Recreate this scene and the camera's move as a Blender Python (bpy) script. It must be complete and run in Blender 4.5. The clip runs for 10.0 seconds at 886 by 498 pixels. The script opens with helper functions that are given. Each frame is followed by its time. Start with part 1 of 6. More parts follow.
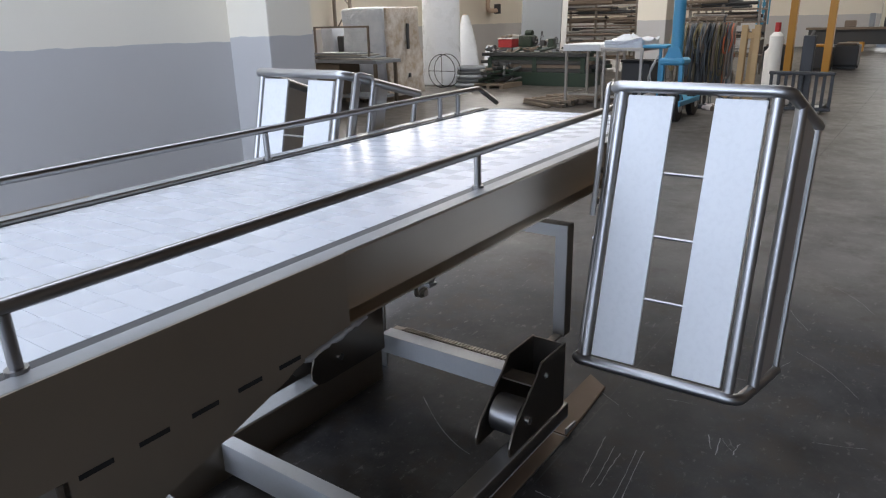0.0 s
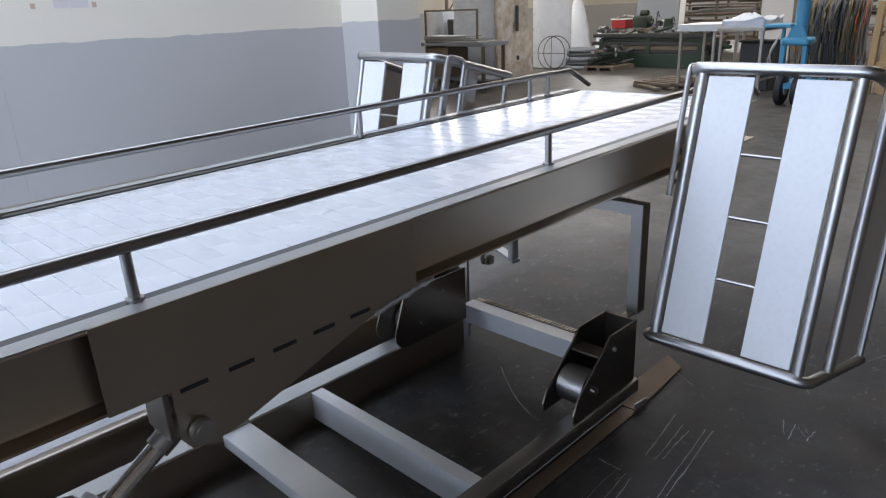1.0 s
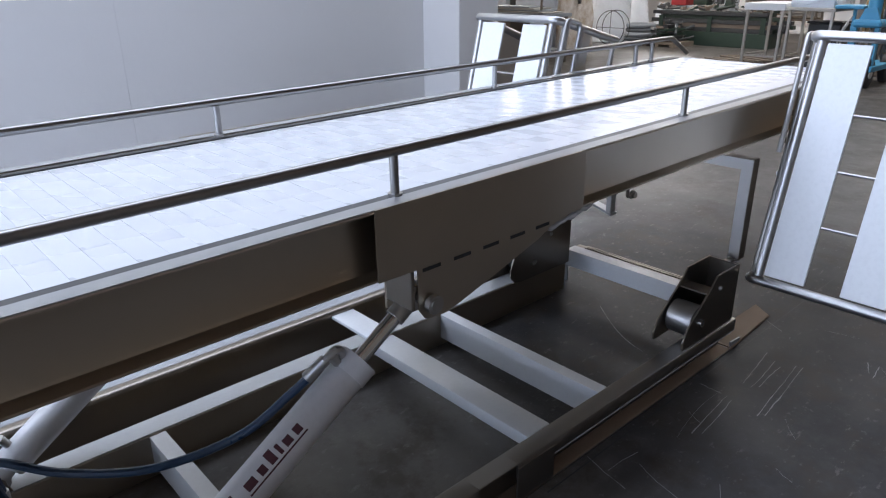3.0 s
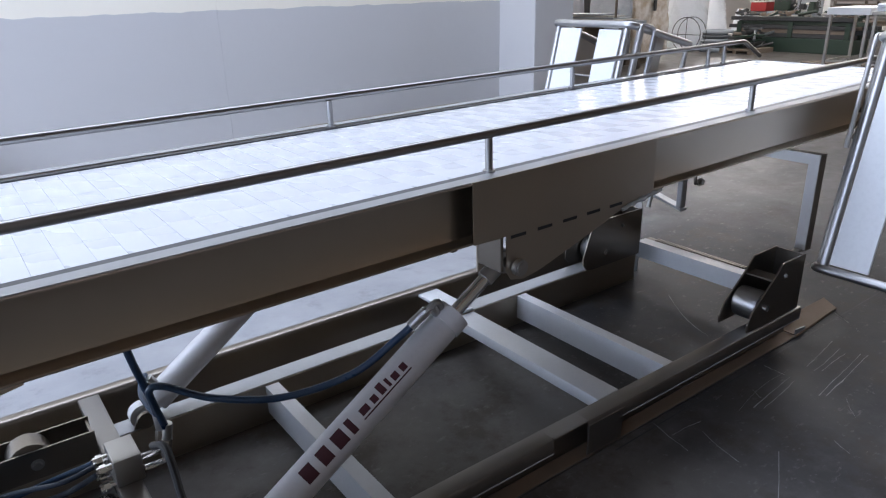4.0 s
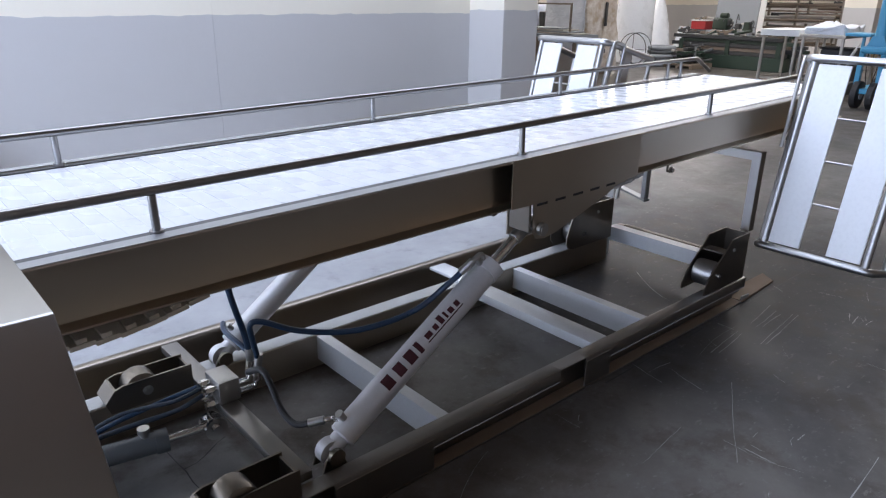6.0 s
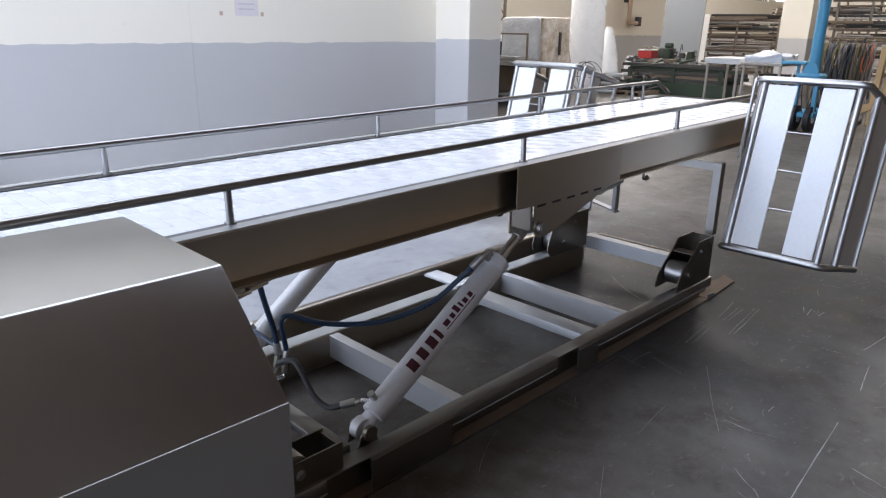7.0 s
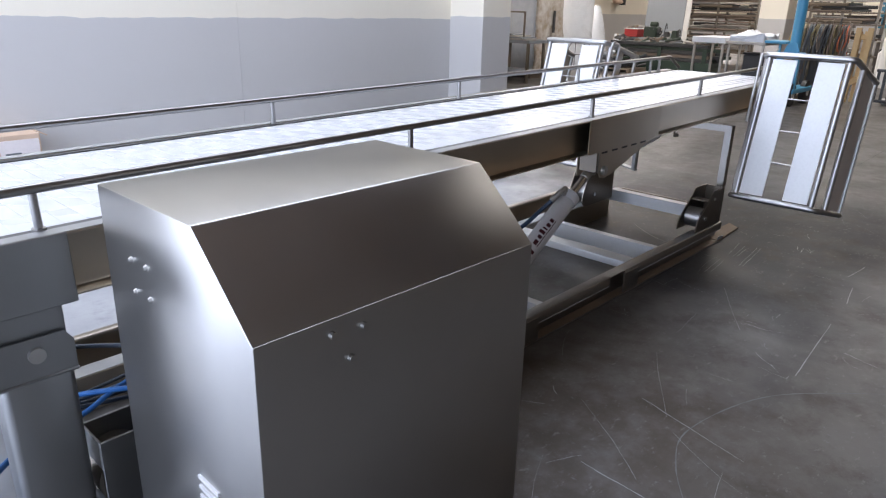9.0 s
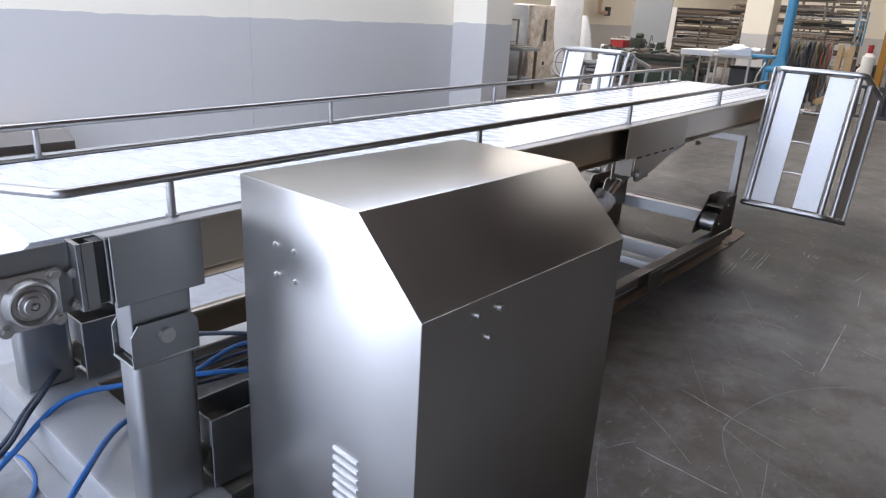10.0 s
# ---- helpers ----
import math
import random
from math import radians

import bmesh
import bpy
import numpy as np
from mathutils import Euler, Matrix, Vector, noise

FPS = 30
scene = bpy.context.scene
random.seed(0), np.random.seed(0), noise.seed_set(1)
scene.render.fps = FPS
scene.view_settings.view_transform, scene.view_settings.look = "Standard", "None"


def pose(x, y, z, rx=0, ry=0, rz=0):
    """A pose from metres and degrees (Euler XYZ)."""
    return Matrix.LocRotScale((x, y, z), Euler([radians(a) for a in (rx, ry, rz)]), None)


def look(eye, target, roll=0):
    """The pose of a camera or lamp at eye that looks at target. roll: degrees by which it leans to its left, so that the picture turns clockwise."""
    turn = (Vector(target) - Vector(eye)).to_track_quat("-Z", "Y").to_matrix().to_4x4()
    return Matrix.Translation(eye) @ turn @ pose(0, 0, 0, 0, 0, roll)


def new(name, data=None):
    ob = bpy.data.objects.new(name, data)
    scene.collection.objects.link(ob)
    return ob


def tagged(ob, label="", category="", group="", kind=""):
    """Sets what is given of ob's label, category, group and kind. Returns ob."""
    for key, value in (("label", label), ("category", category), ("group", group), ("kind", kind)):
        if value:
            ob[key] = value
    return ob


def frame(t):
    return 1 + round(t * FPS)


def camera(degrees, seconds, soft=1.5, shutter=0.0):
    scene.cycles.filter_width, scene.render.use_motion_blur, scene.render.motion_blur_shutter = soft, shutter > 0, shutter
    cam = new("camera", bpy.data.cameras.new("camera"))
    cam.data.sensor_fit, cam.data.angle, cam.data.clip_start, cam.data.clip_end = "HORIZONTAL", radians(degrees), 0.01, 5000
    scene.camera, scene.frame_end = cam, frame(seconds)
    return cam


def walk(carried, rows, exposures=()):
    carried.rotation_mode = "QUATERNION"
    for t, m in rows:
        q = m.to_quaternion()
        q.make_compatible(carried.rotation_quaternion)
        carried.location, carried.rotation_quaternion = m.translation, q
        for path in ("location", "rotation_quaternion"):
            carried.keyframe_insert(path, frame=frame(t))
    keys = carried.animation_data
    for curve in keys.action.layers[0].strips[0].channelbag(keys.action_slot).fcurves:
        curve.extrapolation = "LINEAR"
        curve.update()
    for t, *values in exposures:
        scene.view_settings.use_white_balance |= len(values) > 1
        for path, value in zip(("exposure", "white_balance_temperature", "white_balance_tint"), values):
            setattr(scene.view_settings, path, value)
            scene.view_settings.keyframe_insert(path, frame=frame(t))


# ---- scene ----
cam = camera(65.55, 10.0, 1.2)
PATH = [
    (0, (0.381, -1.467, 1.493), (1.926, -0.366, 0.862), -1.36),
    (0.5, (0.376, -1.529, 1.504), (1.818, -0.311, 0.844), -1.65),
    (1, (0.334, -1.639, 1.499), (1.670, -0.308, 0.833), -2.39),
    (1.5, (0.241, -1.699, 1.496), (1.517, -0.318, 0.815), -2.17),
    (2, (0.109, -1.682, 1.498), (1.370, -0.299, 0.793), -1.17),
    (2.5, (-0.040, -1.618, 1.483), (1.229, -0.252, 0.760), 0.16),
    (2.7, (-0.102, -1.593, 1.479), (1.172, -0.236, 0.747), -0.08),
    (3.8, (-0.345, -1.775, 1.487), (0.778, -0.284, 0.767), -1.50),
    (4, (-0.407, -1.799, 1.481), (0.701, -0.292, 0.772), -1.35),
    (4.5, (-0.558, -1.836, 1.480), (0.550, -0.331, 0.768), -0.87),
    (5, (-0.705, -1.872, 1.510), (0.441, -0.402, 0.786), 0.42),
    (5.5, (-0.857, -1.897, 1.542), (0.343, -0.477, 0.805), 1.50),
    (5.7, (-0.917, -1.953, 1.543), (0.295, -0.536, 0.821), 1.23),
    (6.8, (-1.263, -2.104, 1.499), (0.063, -0.743, 0.875), 0.45),
    (7, (-1.360, -2.100, 1.517), (-0.009, -0.759, 0.904), 0.83),
    (7.5, (-1.639, -2.092, 1.553), (-0.227, -0.809, 0.951), 1.28),
    (8, (-1.840, -2.111, 1.533), (-0.426, -0.848, 0.896), 1.08),
    (8.5, (-2.050, -2.225, 1.524), (-0.664, -0.938, 0.874), 0.57),
    (9, (-2.260, -2.230, 1.531), (-0.872, -0.956, 0.860), 1.52),
    (9.5, (-2.445, -2.127, 1.530), (-1.019, -0.893, 0.862), 2.70),
    (10, (-2.594, -2.061, 1.526), (-1.152, -0.840, 0.871), 3.26),
]
walk(cam, [(t, look(eye, target, roll)) for t, eye, target, roll in PATH], [(0, -0.45, 6060, 13), (2.5, -0.24, 5930, 14), (5.5, -0.14, 5900, 16), (7.2, -0.12, 6130, 15), (10, -0.1, 6230, 16)])
DOOR_W, SIDE_W, ROOF_W = 540.0, 190.0, 375.0

# ---- light ----
world = bpy.data.worlds.new("daylight")
world.use_nodes = True
scene.world = world
wn = world.node_tree
sky = wn.nodes.new("ShaderNodeTexSky")
sky.sky_type = "NISHITA"
sky.sun_disc = False
sky.sun_elevation, sky.sun_rotation = radians(38), radians(20)
wn.links.new(sky.outputs[0], wn.nodes["Background"].inputs[0])
wn.nodes["Background"].inputs[1].default_value = 0.12


def area(name, m, sx, sy, power, colour):
    la = bpy.data.lights.new(name, "AREA")
    la.shape, la.size, la.size_y, la.energy, la.color = "RECTANGLE", sx, sy, power, colour
    ob = new(name, la)
    ob.matrix_world = m
    return ob


COOL, WARM = (0.80, 0.90, 1.08), (1.0, 0.93, 0.80)
sun = bpy.data.lights.new("sun", "SUN")
sun.energy, sun.angle, sun.color = 3.0, radians(0.5), (1.0, 0.93, 0.82)
new("sun", sun).matrix_world = look((0, 0, 30), (-8, -20, 0))
# daylight lamps: wide open hall end; roof lights, high windows and far gate unseen, added
area("door_daylight", pose(-6.1, 1.5, 2.7, 90, 0, -90), 5.5, 5.2, DOOR_W, COOL)
# fill added at the same opening to brighten wall and floor
area("side_fill", pose(-6.1, -3.6, 2.7, 90, 0, -90), 4.7, 5.2, SIDE_W, COOL)
area("roof_daylight", pose(0.75, 2.2, 6.15, 0, 0, 0), 12.5, 3.4, ROOF_W, COOL)
for xs in (13.0, 27.0):
    area("roof_daylight", pose(xs, 3.0, 6.15, 0, 0, 0), 2.8, 9.0, 460.0, WARM)
area("window_daylight", pose(21.0, 10.85, 3.4, -90, 0, 0), 22.0, 1.1, 850.0, WARM)
area("gate_daylight", pose(35.8, -1.5, 2.0, 90, 0, 90), 5.0, 3.5, 150.0, WARM)

# ---- materials ----


def mat(name):
    m = bpy.data.materials.new(name)
    m.use_nodes = True
    return m, m.node_tree, m.node_tree.nodes["Principled BSDF"]


def link(nt, a, b):
    nt.links.new(a, b)


def coords(nt, scale=(1, 1, 1), kind="Object"):
    tc = nt.nodes.new("ShaderNodeTexCoord")
    mp = nt.nodes.new("ShaderNodeMapping")
    mp.inputs["Scale"].default_value = scale
    link(nt, tc.outputs[kind], mp.inputs["Vector"])
    return mp.outputs["Vector"]


def noisy(nt, vec, scale, detail=4.0, rough=0.55):
    n = nt.nodes.new("ShaderNodeTexNoise")
    n.inputs["Scale"].default_value = scale
    n.inputs["Detail"].default_value = detail
    n.inputs["Roughness"].default_value = rough
    link(nt, vec, n.inputs["Vector"])
    return n.outputs["Fac"]


def noisy_colour(nt, vec, scale, detail=4.0):
    n = nt.nodes.new("ShaderNodeTexNoise")
    link(nt, vec, n.inputs["Vector"])
    n.inputs["Scale"].default_value, n.inputs["Detail"].default_value = scale, detail
    return n.outputs["Color"]


def ramp(nt, fac, stops):
    r = nt.nodes.new("ShaderNodeValToRGB")
    while len(r.color_ramp.elements) < len(stops):
        r.color_ramp.elements.new(0.5)
    for e, (p, c) in zip(r.color_ramp.elements, stops):
        e.position = p
        e.color = (*c, 1) if len(c) == 3 else c
    link(nt, fac, r.inputs["Fac"])
    return r.outputs["Color"]


def mix(nt, a, b, fac, kind="MIX"):
    m = nt.nodes.new("ShaderNodeMix")
    m.data_type, m.blend_type = "RGBA", kind
    if isinstance(fac, float):
        m.inputs["Factor"].default_value = fac
    else:
        link(nt, fac, m.inputs["Factor"])
    for sock, v in ((m.inputs["A"], a), (m.inputs["B"], b)):
        if isinstance(v, tuple):
            sock.default_value = (*v, 1)
        else:
            link(nt, v, sock)
    return m.outputs["Result"]


def maprange(nt, v, a, b, c, d):
    n = nt.nodes.new("ShaderNodeMapRange")
    for i, x in enumerate((a, b, c, d)):
        n.inputs[1 + i].default_value = x
    link(nt, v, n.inputs[0])
    return n.outputs[0]


def bump(nt, bs, height, strength=0.2, dist=0.01):
    b = nt.nodes.new("ShaderNodeBump")
    b.inputs["Strength"].default_value = strength
    b.inputs["Distance"].default_value = dist
    link(nt, height, b.inputs["Height"])
    link(nt, b.outputs["Normal"], bs.inputs["Normal"])


def steel(name, base=(0.56, 0.55, 0.53), rough=0.3, grain=(3, 90, 90), spread=0.12, dirt=0.12):
    m, nt, bs = mat(name)
    bs.inputs["Metallic"].default_value = 1.0
    fine = noisy(nt, coords(nt, grain), 4.0, 2.0, 0.5)
    big = noisy(nt, coords(nt), 2.3, 5.0)
    tone = mix(nt, tuple(c * (1 - dirt) for c in base), tuple(min(1, c * (1 + dirt)) for c in base), big)
    link(nt, tone, bs.inputs["Base Color"])
    both = nt.nodes.new("ShaderNodeMath")
    both.operation = "ADD"
    link(nt, maprange(nt, fine, 0.3, 0.7, rough - spread / 2, rough + spread / 2), both.inputs[0])
    link(nt, maprange(nt, big, 0.3, 0.7, -0.012, 0.02), both.inputs[1])
    link(nt, both.outputs[0], bs.inputs["Roughness"])
    return m


def painted(name, a, b, rough=0.5, scale=3.0, bumps=0.1, fine=60.0, metal=0.0):
    m, nt, bs = mat(name)
    v = coords(nt)
    big, small = noisy(nt, v, scale, 5.0), noisy(nt, v, fine, 3.0)
    link(nt, mix(nt, mix(nt, a, b, big), tuple(c * 0.8 for c in a), maprange(nt, small, 0.45, 0.8, 0.0, 0.35)), bs.inputs["Base Color"])
    link(nt, maprange(nt, big, 0.3, 0.7, max(0.05, rough - 0.1), min(1, rough + 0.1)), bs.inputs["Roughness"])
    bs.inputs["Metallic"].default_value = metal
    bump(nt, bs, small, bumps, 0.004)
    return m


M_STEEL = steel("brushed_stainless", (0.48, 0.425, 0.345), 0.34, (2, 60, 60), 0.01)


def sheet_steel(name, base, rough):
    """Finely ground sheet: a tight sheen over a little matt scatter, with faint vertical grain and smears."""
    m, nt, bs = mat(name)
    g = nt.nodes.new("ShaderNodeBsdfAnisotropic")
    d = nt.nodes.new("ShaderNodeBsdfDiffuse")
    g.distribution = "BECKMANN"
    big, fine = noisy(nt, coords(nt), 2.3, 5.0), noisy(nt, coords(nt, (40, 40, 2)), 4.0, 2.0)
    smear = noisy(nt, coords(nt, (3, 3, 1)), 2.0, 6.0, 0.65)
    tone = mix(nt, tuple(c * 0.88 for c in base), tuple(c * 1.1 for c in base), big)
    link(nt, tone, g.inputs["Color"])
    link(nt, mix(nt, tuple(c * 0.80 for c in base), tuple(c * 0.95 for c in base), smear), d.inputs["Color"])
    link(nt, maprange(nt, mix(nt, big, fine, 0.4), 0.3, 0.7, rough - 0.015, rough + 0.02), g.inputs["Roughness"])
    half = nt.nodes.new("ShaderNodeMixShader")
    link(nt, maprange(nt, smear, 0.3, 0.7, 0.90, 0.94), half.inputs[0])
    link(nt, d.outputs[0], half.inputs[1])
    link(nt, g.outputs[0], half.inputs[2])
    link(nt, half.outputs[0], nt.nodes["Material Output"].inputs["Surface"])
    nt.nodes.remove(bs)
    return m


M_CAB = sheet_steel("brushed_sheet", (0.465, 0.458, 0.442), 0.33)
M_TUBE = steel("satin_tube", (0.43, 0.425, 0.42), 0.36, (12, 12, 12), 0.03)
M_DARKSTEEL = steel("dull_steel", (0.25, 0.222, 0.188), 0.34, (2, 60, 60), 0.03)
M_RAIL = steel("dark_satin_rail", (0.34, 0.33, 0.32), 0.30, (12, 12, 12), 0.02)
M_CHANNEL = steel("mill_finish_channel", (0.50, 0.445, 0.365), 0.34, (2, 60, 60), 0.01)
M_GREYSTEEL = steel("neutral_ground_steel", (0.30, 0.305, 0.305), 0.38, (40, 40, 2), 0.03)
M_BEAM = steel("dark_rolled_steel", (0.32, 0.305, 0.285), 0.36, (2, 60, 60), 0.03)
M_CHROME = steel("chrome", (0.80, 0.80, 0.80), 0.10, (8, 8, 8), 0.02, 0.03)
M_BEARING = steel("cast_bearing", (0.47, 0.46, 0.44), 0.40, (30, 30, 30), 0.04)
M_SILVER = painted("silver_paint", (0.68, 0.675, 0.68), (0.61, 0.605, 0.61), 0.40, 6.0, 0.05, 80.0, 0.2)
M_HOSE = painted("blue_black_hose", (0.02, 0.035, 0.06), (0.015, 0.02, 0.03), 0.42, 12.0, 0.1)
M_BLUEHOSE = painted("blue_hose", (0.016, 0.042, 0.09), (0.012, 0.03, 0.065), 0.34, 12.0, 0.1)
M_CABLE = painted("blue_cable", (0.02, 0.13, 0.38), (0.02, 0.09, 0.28), 0.38, 12.0, 0.05)
M_BLACK = painted("black_rubber", (0.018, 0.018, 0.02), (0.03, 0.03, 0.03), 0.55, 10.0, 0.2)
M_RED = painted("dark_red_print", (0.055, 0.004, 0.010), (0.045, 0.004, 0.008), 0.65, 20.0, 0.02)
M_TAN = painted("belt_underside", (0.86, 0.77, 0.63), (0.76, 0.67, 0.54), 0.6, 8.0, 0.1)
M_PLASTIC = painted("white_sheet_plastic", (0.77, 0.78, 0.78), (0.73, 0.74, 0.74), 0.42, 2.0, 0.03)
M_CARD = painted("cardboard", (0.62, 0.46, 0.34), (0.52, 0.38, 0.27), 0.8, 5.0, 0.1)
M_LABEL = painted("pale_label", (0.78, 0.72, 0.70), (0.70, 0.64, 0.62), 0.6, 14.0, 0.02)
M_GREEN = painted("green_paint", (0.025, 0.045, 0.032), (0.035, 0.058, 0.04), 0.5)
M_DARKGREEN = painted("dark_green_paint", (0.02, 0.035, 0.022), (0.03, 0.045, 0.03), 0.5)
M_MILKY = painted("milky_film", (0.82, 0.84, 0.86), (0.74, 0.76, 0.80), 0.3, 3.0, 0.15, 25.0)
M_DARK = painted("dark_machine", (0.035, 0.037, 0.04), (0.06, 0.058, 0.055), 0.5)
M_BLUE = painted("blue_paint", (0.07, 0.29, 0.48), (0.08, 0.33, 0.52), 0.4)
M_MOTOR = painted("brown_grey_enamel", (0.12, 0.105, 0.09), (0.16, 0.14, 0.12), 0.4, 3.0, 0.05, 60.0, 0.3)
M_YELLOW = painted("orange_yellow_paint", (0.60, 0.30, 0.04), (0.52, 0.25, 0.03), 0.45)
M_WOOD = painted("raw_wood", (0.60, 0.42, 0.21), (0.50, 0.33, 0.15), 0.7, 6.0, 0.2)
M_OLDWOOD = painted("weathered_wood", (0.22, 0.17, 0.12), (0.15, 0.12, 0.09), 0.75, 6.0, 0.2)
M_GREYSHEET = painted("grey_sheet", (0.25, 0.27, 0.29), (0.29, 0.31, 0.33), 0.5, 1.2)
M_RUST = painted("rusty_stock", (0.16, 0.11, 0.075), (0.24, 0.20, 0.16), 0.55, 4.0, 0.2)
M_BRIGHTBAR = painted("bright_bar", (0.50, 0.48, 0.45), (0.40, 0.38, 0.35), 0.4, 5.0, 0.05, 60.0, 0.6)
M_ORANGE = painted("orange_hose", (0.50, 0.13, 0.05), (0.40, 0.10, 0.04), 0.5)
M_OLIVE = painted("olive_strap", (0.20, 0.16, 0.07), (0.14, 0.11, 0.06), 0.7)
M_GREYHOSE = painted("grey_hose", (0.12, 0.13, 0.14), (0.09, 0.10, 0.10), 0.5)
M_REDP = painted("red_paint", (0.42, 0.03, 0.03), (0.36, 0.03, 0.03), 0.4)
M_WHITEP = painted("white_paint", (0.78, 0.77, 0.74), (0.70, 0.69, 0.66), 0.5)
M_CEIL = painted("roof_sheet", (0.17, 0.108, 0.066), (0.13, 0.086, 0.054), 0.7, 0.6)
M_PICKLED = painted("pickled_steel", (0.64, 0.65, 0.66), (0.55, 0.56, 0.57), 0.42, 4.0, 0.05, 70.0, 0.25)
M_FLANGE = painted("dull_flange", (0.40, 0.405, 0.41), (0.34, 0.345, 0.35), 0.42, 4.0, 0.05, 70.0, 0.55)
M_SIDESHEET = painted("matt_side_sheet", (0.62, 0.58, 0.53), (0.55, 0.515, 0.47), 0.45, 2.0, 0.03, 60.0, 0.1)
M_BROWNWALL = painted("brown_plaster", (0.25, 0.185, 0.125), (0.20, 0.15, 0.10), 0.7, 0.8)
M_DRABWALL = painted("drab_paint", (0.15, 0.122, 0.088), (0.115, 0.093, 0.068), 0.7, 0.8)
M_FAINT = painted("faint_print", (0.56, 0.52, 0.52), (0.62, 0.57, 0.56), 0.6, 14.0, 0.02)
M_FRAME = painted("window_frame", (0.35, 0.34, 0.32), (0.30, 0.29, 0.27), 0.5)


def belt_material():
    m, nt, bs = mat("white_belt_plastic")
    info = nt.nodes.new("ShaderNodeObjectInfo")
    v = coords(nt)
    big = noisy(nt, v, 3.0, 4.0)
    c = mix(nt, (0.65, 0.67, 0.70), (0.61, 0.63, 0.66), big)
    c = mix(nt, c, (0.58, 0.60, 0.64), maprange(nt, info.outputs["Random"], 0.0, 1.0, 0.0, 0.08))
    link(nt, c, bs.inputs["Base Color"])
    link(nt, maprange(nt, noisy(nt, v, 6.0, 2.0), 0.3, 0.7, 0.24, 0.32), bs.inputs["Roughness"])
    bump(nt, bs, noisy(nt, v, 5.0, 1.0), 0.03, 0.003)
    return m


M_BELT = belt_material()


def wall_material(name, line):
    m, nt, bs = mat(name)
    geo = nt.nodes.new("ShaderNodeNewGeometry")
    sep = nt.nodes.new("ShaderNodeSeparateXYZ")
    link(nt, geo.outputs["Position"], sep.inputs[0])
    v = geo.outputs["Position"]
    edge = noisy(nt, v, 3.0, 5.0)
    addn = nt.nodes.new("ShaderNodeMath")
    addn.operation = "ADD"
    link(nt, sep.outputs["Z"], addn.inputs[0])
    link(nt, maprange(nt, edge, 0.3, 0.7, -0.012, 0.012), addn.inputs[1])
    step = nt.nodes.new("ShaderNodeMath")
    step.operation = "GREATER_THAN"
    step.inputs[1].default_value = line
    link(nt, addn.outputs[0], step.inputs[0])
    blotch = noisy(nt, v, 0.9, 6.0)
    small = noisy(nt, v, 14.0, 5.0)
    grey = mix(nt, (0.56, 0.545, 0.525), (0.52, 0.505, 0.487), blotch)
    cream = mix(nt, (0.86, 0.80, 0.68), (0.83, 0.77, 0.64), blotch)
    c = mix(nt, grey, cream, step.outputs[0])
    scuff = ramp(nt, noisy(nt, v, 5.0, 8.0, 0.7), [(0.66, (0, 0, 0)), (0.74, (1, 1, 1))])
    c = mix(nt, c, mix(nt, c, (0.5, 0.5, 0.5), 0.25), scuff)
    link(nt, c, bs.inputs["Base Color"])
    link(nt, maprange(nt, small, 0.3, 0.7, 0.42, 0.6), bs.inputs["Roughness"])
    bump(nt, bs, small, 0.12, 0.01)
    return m


M_WALL = wall_material("two_tone_wall_paint", 1.34)
M_PILLAR = wall_material("two_tone_pillar_paint", 1.38)


